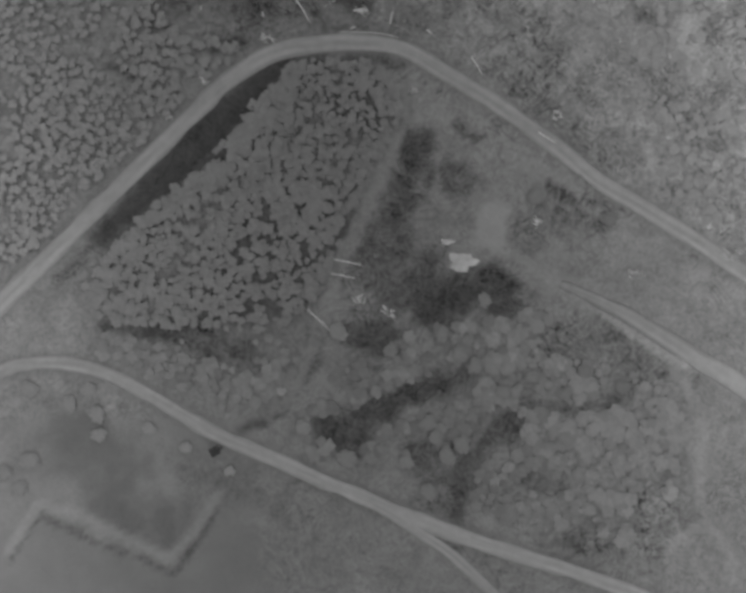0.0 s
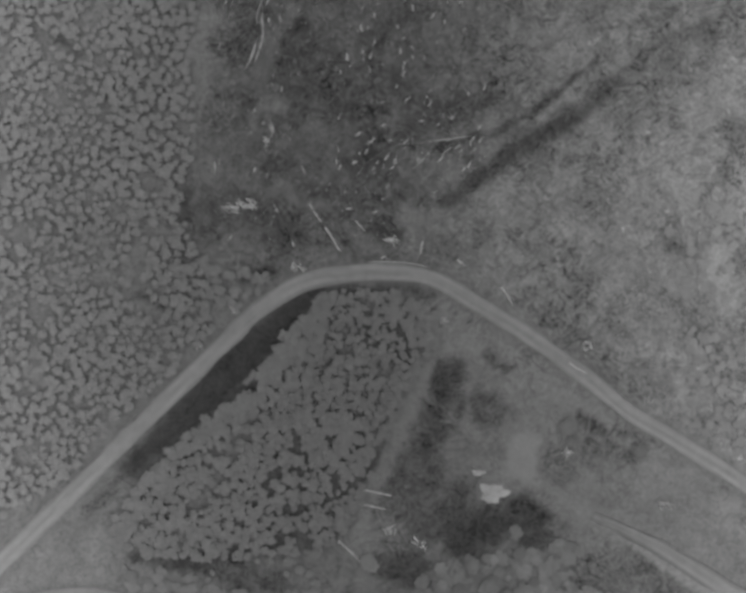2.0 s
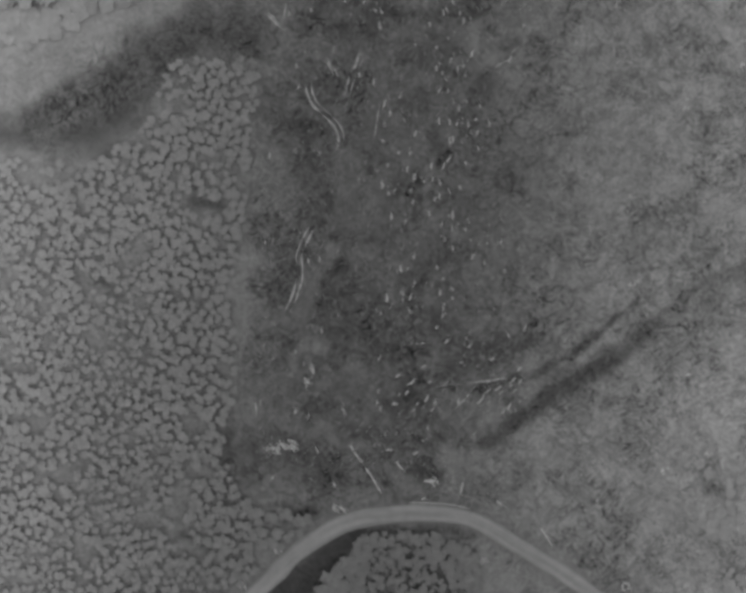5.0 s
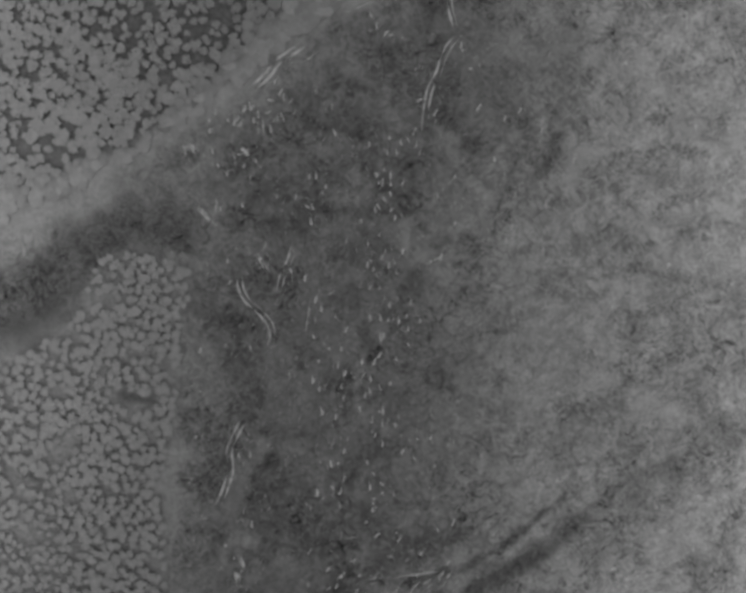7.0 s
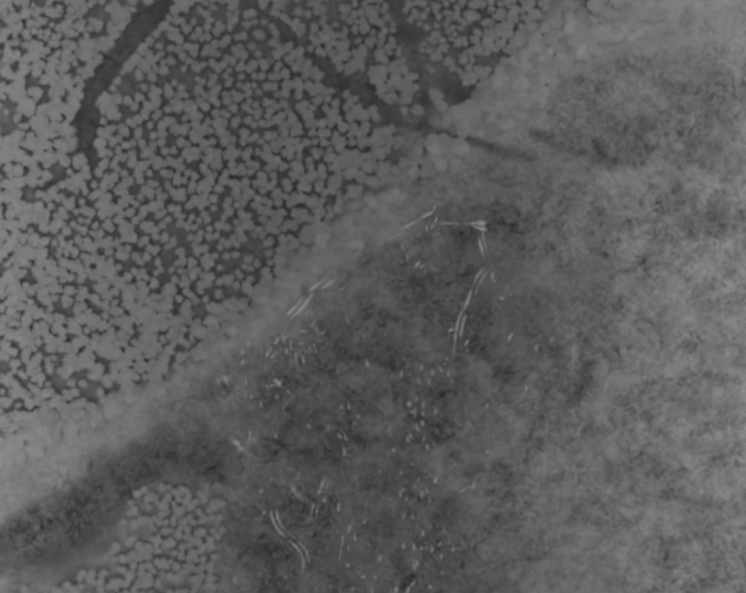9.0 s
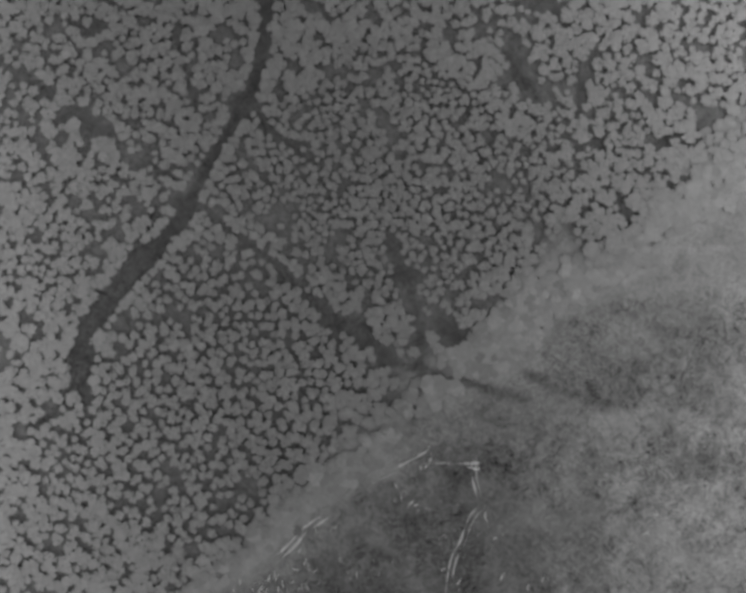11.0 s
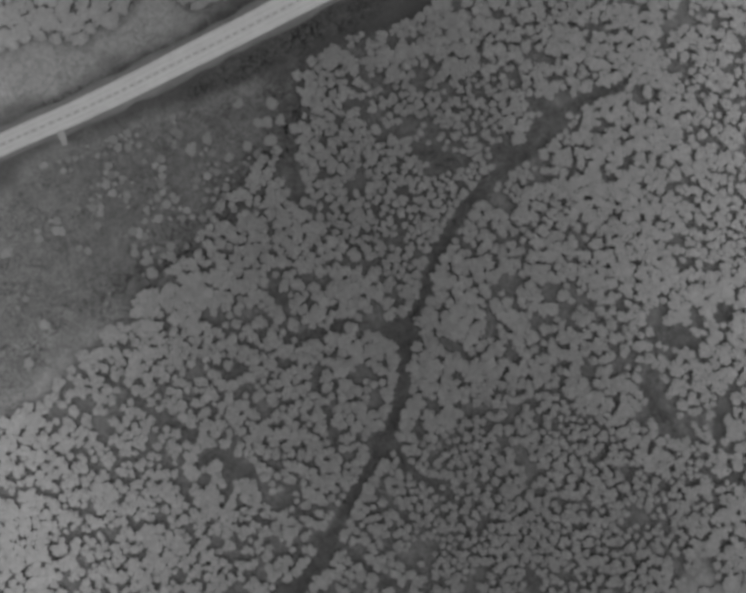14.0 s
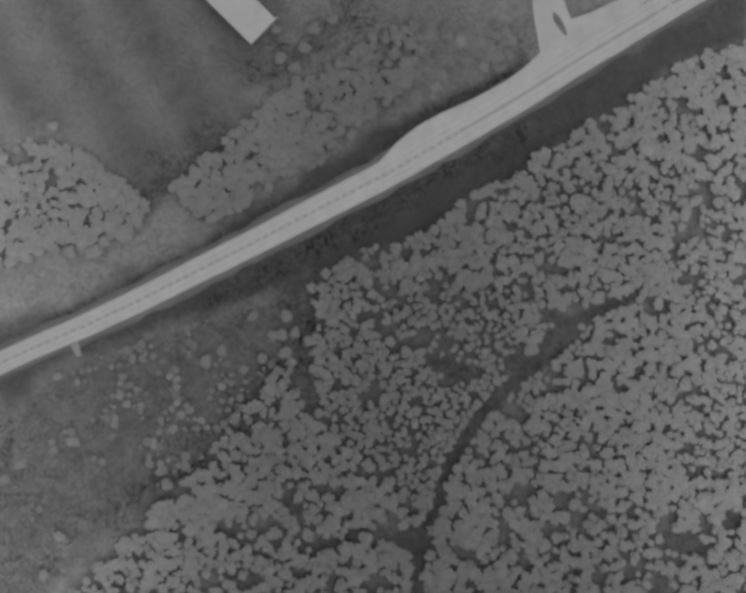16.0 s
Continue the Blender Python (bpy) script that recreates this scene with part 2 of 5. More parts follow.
GRASS_BELT = [(-135.1, 166.0), (-101.7, 175.9), (-79.5, 184.7), (-63.9, 193.5), (-48.4, 203.4), (-35.0, 212.2), (-21.7, 223.7), (-7.3, 235.2), (-2.9, 244.0), (9.2, 248.9), (14.7, 251.7), (21.4, 257.1), (31.3, 266.4), (43.4, 274.6), (58.8, 283.3)] + [(53.8, 283.9), (72.6, 294.6), (104.4, 308.9)] + [(104.2, 329.0), (64.7, 314.0), (42.6, 288.2), (20.3, 276.9), (3.8, 262.5), (-5.0, 254.7), (-12.6, 243.6), (-34.5, 228.2)] + [(-43.8, 217.8), (-65.0, 199.0), (-101.6, 188.1), (-134.8, 186.1)]
HEATH_DARK = [(-57.7, 71.8), (-59.7, 82.9), (-55.0, 98.3), (-56.8, 117.2)] + [(-52.1, 140.7), (-53.0, 165.0), (-49.6, 176.0)] + [(-57.3, 189.0), (-48.4, 202.3), (-32.8, 211.1), (-19.5, 223.2), (-4.0, 234.1), (10.3, 246.2), (21.3, 247.2), (24.6, 235.1), (31.3, 224.0), (29.0, 201.9), (9.1, 179.8)] + [(10.8, 150.3), (7.4, 115.1), (11.8, 98.5)] + [(12.2, 98.8), (-4.6, 81.7), (-9.2, 70.8), (-22.4, 70.0), (-37.8, 69.2)]
HEATH_WEDGE = [(14.7, 251.4), (23.6, 258.2), (32.4, 266.4), (44.5, 273.5), (71.8, 270.1), (71.9, 243.7), (42.3, 244.9), (22.4, 247.2)]
DARK_BAND_WEST = [(-132.5, 156.8), (-105.5, 154.4), (-93.2, 150.4), (-86.0, 150.9), (-77.5, 160.8), (-74.1, 170.7), (-65.2, 176.2), (-51.9, 178.2), (-54.0, 181.6), (-65.1, 183.3), (-76.3, 178.5), (-87.5, 171.9), (-104.3, 161.0), (-132.4, 160.1)]
OPEN_SCRUB = [(-157.1, 364.4), (-135.4, 374.1), (-117.0, 382.2), (-91.9, 391.5), (-74.4, 397.5), (-66.2, 398.0), (-62.3, 390.3), (-71.1, 382.6), (-83.3, 367.2), (-93.2, 356.2), (-108.5, 344.2), (-125.0, 329.3), (-157.8, 301.6)]
FIELD_FAR = [(-155.7, 481.0), (-82.8, 481.7), (-69.9, 462.4), (-73.1, 451.5), (-83.0, 438.4), (-91.7, 429.7), (-97.2, 423.2), (-103.7, 422.1), (-113.4, 429.7), (-124.1, 437.2), (-134.9, 433.9), (-156.3, 429.5)]
VERGE_MAIN = [(-146.2, 379.6), (-115.8, 390.4), (-91.9, 401.3), (-65.6, 414.5), (-48.0, 423.3), (-37.0, 429.9), (-14.9, 440.9), (10.5, 456.4), (37.0, 473.1), (37.1, 456.6), (22.8, 451.0), (11.7, 442.1), (0.6, 435.5), (-9.3, 428.3), (-16.0, 422.2), (-25.9, 419.5), (-35.9, 409.0), (-49.1, 405.7), (-57.9, 401.3), (-63.4, 395.8), (-74.4, 398.6), (-87.5, 394.2), (-102.8, 389.3), (-119.1, 382.8), (-135.4, 375.2), (-146.3, 369.8)]
VERGE_MAIN_NORTH = [(-146.1, 386.1), (-124.5, 393.7), (-108.2, 401.3), (-91.8, 410.1), (-74.3, 419.9), (-59.0, 429.8), (-48.0, 437.5), (-37.0, 442.5), (-22.7, 447.4), (-16.1, 453.0), (-12.8, 455.7), (-10.5, 451.9), (-17.2, 446.4), (-37.0, 436.4), (-48.0, 427.1), (-80.9, 410.6), (-113.6, 394.3), (-135.3, 384.5), (-146.2, 380.7)]
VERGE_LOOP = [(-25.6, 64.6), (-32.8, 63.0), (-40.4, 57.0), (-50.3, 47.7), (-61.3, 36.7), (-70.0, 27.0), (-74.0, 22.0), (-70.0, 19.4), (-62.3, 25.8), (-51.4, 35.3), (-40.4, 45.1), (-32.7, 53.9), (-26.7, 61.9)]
YARD_SOUTHWEST = [(-115.6, -65.4), (-104.7, -49.1), (-87.2, -42.5), (-77.3, -43.6), (-65.2, -48.9), (-52.1, -54.3), (-42.3, -39.1), (-36.9, -44.5), (-25.9, -64.9)]

SCRUB_SOUTHEAST = [(-18.4, 0.0), (0.1, 1.1), (26.0, 5.4), (42.1, 1.1), (60.2, -12.9), (61.1, -33.2), (51.4, -50.3), (16.2, -41.4), (1.1, -33.4), (-2.1, -25.9), (-8.6, -30.8), (-23.8, -28.1), (-24.9, -18.4), (-17.3, -10.8)]
SCRUB_FAR = [(-48.1, 451.5), (-39.3, 460.3), (-26.2, 463.1), (-16.8, 461.0), (-17.9, 453.3), (-31.6, 445.6), (-48.1, 437.9), (-59.0, 430.3), (-65.6, 425.4), (-67.7, 428.6), (-56.8, 434.1)]
SCRUB_EAST = [(2.2, 69.2), (20.6, 55.9), (44.3, 38.4), (70.0, 23.1), (95.5, 12.2), (98.1, 144.5), (26.9, 139.8), (15.6, 106.6), (10.0, 84.5)]
HEATH_EAST = [(-7.1, 72.5), (7.9, 59.1)] + [(70.0, 23.1)] + [(77.0, 21.2), (81.2, 179.0)] + [(86.3, 273.3), (70.9, 267.9), (23.6, 246.1), (-1.9, 228.6), (-32.9, 208.9), (-48.5, 180.1)] + [(-49.6, 176.0), (-52.1, 139.6), (-50.1, 95.3), (-41.3, 87.5), (-21.4, 73.1)]

STAND_OPEN = [[(-79.2, 257.3), (-64.8, 281.0), (-38.8, 280.9), (-25.8, 270.1), (-12.8, 262.4), (-23.7, 246.2), (-32.6, 230.9), (-41.4, 220.0), (-53.4, 213.5), (-69.8, 218.0), (-86.0, 233.3)],
              [(-60.1, 399.2), (-37.2, 401.3), (-14.2, 399.1), (-16.3, 379.4), (-30.6, 362.9), (-38.3, 349.7), (-52.5, 360.8), (-63.5, 371.9)],
              [(-41.0, 30.3), (-17.2, 34.6), (-15.0, 23.7), (-21.5, 8.6), (-32.3, 1.1), (-46.4, 2.2), (-47.5, 15.1)], [(-18.3, 57.4), (-7.5, 56.2), (-6.4, 46.5), (-15.0, 44.3), (-19.4, 50.9)]]

# Dark, cold hollows and wet grass: line, half width, grey level
HOLLOWS = [
    ([(-72.5, 21.0), (-80.5, 12.8)], 1.5, 72),
    ([(27.0, -33.0), (34.0, -34.5)], 1.7, 74), ([(36.0, -46.0), (43.0, -48.0)], 2.2, 74), ([(54.0, -38.0), (60.0, -45.0)], 3.2, 80), ([(-12.3, 28.0), (-18.4, 16.3), (-24.0, 5.0)], 0.35, 60),
    ([(-10.0, 14.0), (-2.0, 10.0), (8.0, 7.0)], 5.5, 70), ([(-11.0, 3.0), (-8.0, -4.0)], 3.5, 70),
    ([(1.2, 43.6), (-1.0, 32.7), (-2.6, 25.0)], 3.2, 56), ([(-4.3, 19.6), (3.3, 15.2), (0.1, 10.9)], 5.5, 62), ([(9.3, 35.4), (11.0, 34.8)], 3.0, 64),
    ([(4.4, 5.4), (13.1, 9.2), (22.3, 11.9)], 4.0, 50), ([(19.6, 6.5), (21.7, 5.4)], 2.0, 55), ([(-15.1, -23.3), (-6.5, -17.3), (4.4, -13.5), (13.1, -10.8)], 3.2, 54), ([(-18.4, -21.7), (-13.0, -24.4)], 3.0, 54),
    ([(21.7, -20.5), (15.2, -25.9), (9.8, -34.6), (10.3, -37.8)], 3.5, 60), ([(3.3, -27.1), (6.5, -31.4)], 3.0, 64), ([(-10.8, -2.2), (-6.5, 0.0)], 2.6, 54), ([(-21.7, 0.0), (-22.8, -7.6), (-27.1, -15.2)], 1.8, 66),
    ([(34.7, -1.1), (47.6, -3.2), (57.2, -6.5)], 4.5, 74), ([(26.1, 23.9), (35.9, 28.2), (43.4, 27.1)], 3.5, 72), ([(-68.8, 1.6), (-57.8, 0.0), (-47.9, 0.6)], 1.6, 60), ([(-47.9, -2.2), (-38.1, -4.9)], 3.0, 62),
    ([(-28.2, -17.4), (-34.7, -20.6), (-39.1, -22.3)], 1.0, 60), ([(-77.4, -25.1), (-67.5, -30.4)], 5.8, 74), ([(-64.7, -40.8), (-57.0, -43.6)], 5.8, 73), ([(-84.3, -41.6), (-65.2, -50.0), (-53.8, -55.4)], 0.65, 72), ([(-53.8, -55.4), (-44.0, -39.8)], 0.65, 72), ([(-84.3, -41.6), (-91.4, -52.2)], 0.5, 78), ([(-48.9, -30.4), (-41.3, -32.6)], 4.0, 78), ([(-44.6, -22.3), (-28.2, -30.9), (-15.1, -37.4)], 0.8, 72), ([(28.4, 47.9), (37.0, 41.7), (47.8, 33.4), (58.5, 26.5), (69.2, 18.9)], 0.6, 68), ([(-24.0, 63.0), (-10.8, 64.0), (-1.0, 62.5)], 0.9, 66), ([(-19.2, 70.3), (-10.5, 70.2), (-1.8, 68.2)], 0.9, 66), ([(43.3, 4.3), (49.8, 0.0), (58.3, -5.4)], 0.8, 70), ([(58.1, -40.9), (54.9, -46.2)], 4.0, 84), ([(26.0, -15.1), (36.8, -17.3), (49.7, -15.1)], 1.4, 74),
    ([(31.6, 34.2), (42.4, 27.1)], 0.8, 58), ([(11.0, 48.5), (16.4, 45.2)], 0.8, 66), ([(-5.9, -40.2), (2.2, -44.5), (10.8, -49.1)], 0.7, 60),
    ([(-55.4, 77.3), (-46.4, 81.5), (-37.7, 76.9)], 4.5, 60), ([(-13.5, 76.4), (-8.0, 77.3)], 2.2, 56), ([(-44.6, 64.9), (-37.9, 67.6)], 1.3, 56),
    ([(62.1, 122.6), (50.1, 116.6), (33.7, 104.6), (20.6, 96.3), (7.4, 86.9), (-4.8, 77.5)], 1.8, 59), ([(37.0, 116.1), (22.8, 104.0), (11.8, 98.5), (0.8, 95.8)], 0.8, 62),
    ([(44.7, 110.6), (62.1, 121.0), (77.3, 130.2)], 3.0, 74), ([(52.3, 169.7), (59.0, 167.5), (65.7, 164.7)], 0.9, 80), ([(20.2, 154.2), (16.9, 147.5)], 0.8, 72), ([(35.5, 206.0), (33.4, 195.0), (27.9, 187.3)], 1.0, 76), ([(51.3, 158.6), (52.4, 155.3)], 0.5, 60), ([(11.3, 170.8), (20.2, 171.3)], 0.5, 66), ([(5.2, 206.0), (12.4, 204.9)], 0.8, 64), ([(35.7, 41.7), (41.1, 40.5)], 2.4, 80), ([(19.6, 60.3), (30.3, 49.3)], 2.4, 78), ([(61.7, 47.0), (64.3, 73.1)], 1.4, 88), ([(31.5, 55.8), (34.9, 64.6)], 1.8, 86), ([(-63.1, 288.1), (-67.6, 280.5), (-75.3, 270.7), (-79.8, 259.2), (-81.5, 253.2)], 2.4, 66), ([(34.6, 206.3), (34.0, 195.3), (30.1, 190.8)], 1.3, 70), ([(21.4, 254.4), (29.1, 249.9), (42.3, 246.6)], 0.9, 64), ([(26.9, 251.6), (37.9, 251.6), (46.7, 253.7)], 2.2, 72), ([(36.8, 247.7), (45.6, 249.9)], 2.0, 72),
    ([(-101.9, 158.1), (-79.6, 169.1), (-68.5, 178.0), (-55.2, 180.1)], 5.0, 58), ([(-64.5, 398.0), (-65.7, 383.7), (-74.4, 379.3), (-86.6, 365.0), (-99.7, 354.1)], 4.0, 60), ([(-119.5, 342.1), (-129.3, 336.6)], 4.0, 70),
    ([(-101.5, 422.1), (-93.9, 427.5), (-86.3, 434.1)], 4.0, 62), ([(-124.5, 391.0), (-102.7, 401.6), (-80.9, 412.5), (-59.0, 423.8), (-48.0, 431.1), (-37.0, 439.7), (-26.0, 445.2), (-16.1, 450.8)], 1.2, 54), ([(-87.5, 396.9), (-65.6, 407.9), (-48.0, 417.2), (-37.0, 424.9), (-26.0, 429.3), (-14.9, 436.5)], 2.2, 50), ([(-74.2, 450.4), (-65.5, 454.8), (-52.4, 464.7)], 3.5, 70), ([(-93.9, 419.9), (-88.5, 416.1)], 0.9, 66)]

# Pale dry patches and old tracks on the heath: line, half width, grey level
PATCHES = [
    ([(0.5, 178.5), (0.8, 174.1)], 1.5, 97), ([(-14.9, 166.4), (-12.9, 166.9)], 2.0, 88), ([(-18.4, 198.3), (-17.3, 197.2)], 1.8, 87), ([(5.2, 190.6), (6.3, 188.4)], 2.0, 90), ([(-9.1, 147.5), (-12.4, 134.2), (-18.5, 122.0)], 0.7, 84),
    ([(-5.4, 78.0), (0.7, 78.9)], 4.0, 98), ([(-44.3, 88.1), (-35.5, 86.3), (-30.0, 82.9)], 1.6, 84), ([(-45.1, 100.8), (-43.4, 101.4)], 2.0, 90), ([(-38.9, 120.8), (-36.7, 121.9)], 2.2, 87), ([(-30.1, 100.8), (-29.6, 97.5)], 2.0, 84),
    ([(30.1, 176.9), (36.7, 179.6), (41.7, 184.0)], 0.8, 98), ([(50.2, 154.2), (42.5, 148.6), (35.8, 143.1)], 0.8, 97), ([(2.5, 171.3), (11.3, 171.9), (21.3, 171.0)], 0.7, 88), ([(-37.3, 120.9), (-44.0, 110.9)], 1.4, 82),
    ([(-54.4, 126.4), (-53.4, 115.3), (-54.0, 106.4)], 2.4, 94), ([(37.8, 187.3), (41.1, 195.0), (48.8, 198.4)], 2.0, 100), ([(52.5, 138.6), (63.7, 134.2)], 3.0, 102), ([(-3.0, 169.7), (-0.8, 167.5)], 1.2, 90),
    ([(19.1, 219.7), (31.3, 218.5), (41.2, 224.0)], 3.0, 90), ([(23.5, 243.9), (42.3, 241.6), (58.8, 243.8)], 1.6, 98), ([(8.0, 198.7), (9.1, 194.3)], 2.0, 90), ([(36.8, 199.7), (40.1, 190.8)], 2.2, 98),
    ([(55.2, 47.0), (58.5, 45.9)], 2.2, 108), ([(64.2, 70.9), (66.2, 60.0)], 3.0, 106), ([(-40.5, 107.7), (-38.9, 107.1)], 2.5, 96), ([(56.5, 47.2), (58.7, 45.0)], 2.4, 110), ([(26.2, 39.1), (47.8, 24.9), (67.0, 13.0)], 1.6, 96),
    ([(4.4, 27.2), (8.8, 25.0)], 2.5, 88), ([(-26.0, -14.1), (-32.6, -16.3), (-39.1, -14.1)], 3.0, 92), ([(7.6, -31.4), (10.9, -28.1), (23.8, -16.2)], 1.0, 88)]

# Rides and gaps in the stands: line, half width
GAPS = [
    ([(-73.5, 270.4), (-68.1, 279.7), (-61.5, 285.7), (-57.7, 291.8), (-52.8, 300.5), (-46.3, 311.5), (-41.9, 320.3), (-39.8, 330.2), (-39.6, 340.1), (-35.4, 348.9), (-32.2, 358.8), (-25.6, 369.3), (-19.1, 376.5)], 1.1),
    ([(-19.1, 376.5), (-11.4, 383.2), (-6.4, 390.9), (3.0, 394.9), (10.7, 397.7)], 0.8), ([(-40.9, 341.8), (-38.7, 340.1)], 2.6), ([(-58.3, 292.9), (-56.1, 291.2)], 2.0), ([(-45.2, 315.9), (-44.1, 314.8)], 1.8),
    ([(-55.2, 343.4), (-39.8, 342.3)], 0.45), ([(-8.1, 393.5), (-4.2, 390.1)], 1.2), ([(-4.7, 390.1), (-6.9, 384.6), (-16.9, 378.0), (-21.4, 372.4)], 0.8),
    ([(-80.3, 248.6), (-81.9, 257.3), (-77.1, 266.0), (-68.5, 277.0), (-59.9, 286.8), (-56.7, 293.4)], 1.7), ([(-80.9, 252.2), (-79.3, 264.2), (-72.9, 273.0), (-67.6, 280.6)], 1.9), ([(-80.9, 253.3), (-87.9, 243.4), (-93.2, 241.2)], 0.4),
    ([(-53.5, 291.7), (-45.8, 285.2), (-39.2, 280.9), (-30.4, 272.2), (-23.8, 266.7)], 0.6), ([(-23.8, 266.2), (-16.1, 264.0)], 1.7), ([(-19.4, 264.5), (-9.4, 256.9)], 0.9), ([(-10.7, 284.4), (-7.4, 276.7), (-4.0, 266.8), (-2.8, 255.8)], 1.0),
    ([(-12.7, 256.3), (-2.7, 254.7), (9.5, 251.4), (21.7, 247.6)], 0.9), ([(-3.0, 255.8), (-3.3, 250.3), (-5.1, 242.6)], 0.7), ([(1.6, 265.2), (4.9, 261.4)], 2.2), ([(-7.4, 277.3), (-5.2, 276.7)], 1.8),
    ([(18.2, 331.0), (19.3, 323.3), (23.3, 319.0)], 1.0), ([(33.5, 323.5), (33.1, 314.7)], 0.6), ([(41.9, 294.8), (43.6, 290.4)], 0.7), ([(20.3, 340.4), (24.2, 339.9)], 1.3), ([(33.6, 346.7), (35.3, 344.5)], 1.2),
    ([(51.3, 307.7), (55.8, 310.0)], 0.6), ([(53.7, 297.7), (58.1, 300.0)], 0.9), ([(61.4, 311.7), (63.6, 314.0)], 0.9), ([(36.8, 308.1), (39.0, 306.4)], 0.7), ([(-41.7, 313.7), (-35.1, 307.2), (-30.7, 306.2)], 0.3),
    ([(-85.6, 311.5), (-82.3, 313.7), (-78.5, 309.3), (-74.7, 308.8)], 0.9), ([(-94.9, 321.3), (-87.8, 317.0)], 0.8), ([(-59.5, 330.2), (-56.2, 319.2), (-55.1, 314.8)], 0.4), ([(-69.4, 350.9), (-67.2, 346.6)], 0.9), ([(-66.1, 340.0), (-55.2, 341.2)], 0.7),
    ([(-83.5, 333.4), (-79.1, 331.2), (-77.0, 333.4)], 0.8), ([(18.8, 340.4), (26.7, 337.6)], 1.0), ([(-44.1, 312.6), (-37.5, 308.2), (-28.6, 302.7)], 0.4), ([(16.7, 327.1), (20.1, 320.5)], 1.1), ([(33.0, 326.0), (33.5, 319.4)], 0.6),
    ([(-65.1, 383.8), (-64.0, 373.9)], 0.3), ([(-35.3, 382.9), (-28.8, 379.6)], 1.4), ([(-17.7, 382.8), (-12.3, 381.7)], 1.6), ([(-66.1, 385.3), (-64.5, 372.2)], 0.8), ([(-43.6, 341.4), (-39.1, 339.1), (-39.7, 328.4)], 1.1),
    ([(44.0, 291.6), (45.2, 289.4)], 0.7), ([(-108.7, 331.1), (-99.0, 324.7), (-88.2, 317.2)], 0.35), ([(-85.0, 312.9), (-79.6, 309.7), (-75.2, 307.5)], 0.4), ([(-66.5, 302.1), (-60.0, 297.8)], 0.5),
    ([(-12.5, 27.8), (-15.2, 22.9), (-17.4, 19.6)], 0.7), ([(-33.7, 7.1), (-29.3, 4.9)], 0.6), ([(-42.6, 40.5), (-48.1, 37.2)], 0.6), ([(-69.1, 62.1), (-63.6, 58.7)], 0.6), ([(-66.4, 139.8), (-59.7, 138.5)], 0.8), ([(-88.1, 121.5), (-83.6, 118.0)], 0.6)]

# ---- ground ----
def spaced(lo, hi, step, far):
    mid = np.arange(lo, hi + step / 2, step)
    out = np.cumsum(step * 1.45 ** np.arange(1, 40))
    out = out[: np.searchsorted(out, far)]
    return np.concatenate([lo - out[::-1], mid, hi + out])


def level(g):
    """The base tone that shows as that grey level under the open sky."""
    return 1.115 * (np.asarray(g, float) / 255) ** 2.2


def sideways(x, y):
    """0 on the swath's middle line, 1 at 80 m from it: how far the sensor's bright-edged vignette is painted into the
    tones.
    """
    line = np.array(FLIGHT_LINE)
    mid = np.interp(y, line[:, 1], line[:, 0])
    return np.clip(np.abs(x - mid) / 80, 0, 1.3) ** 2


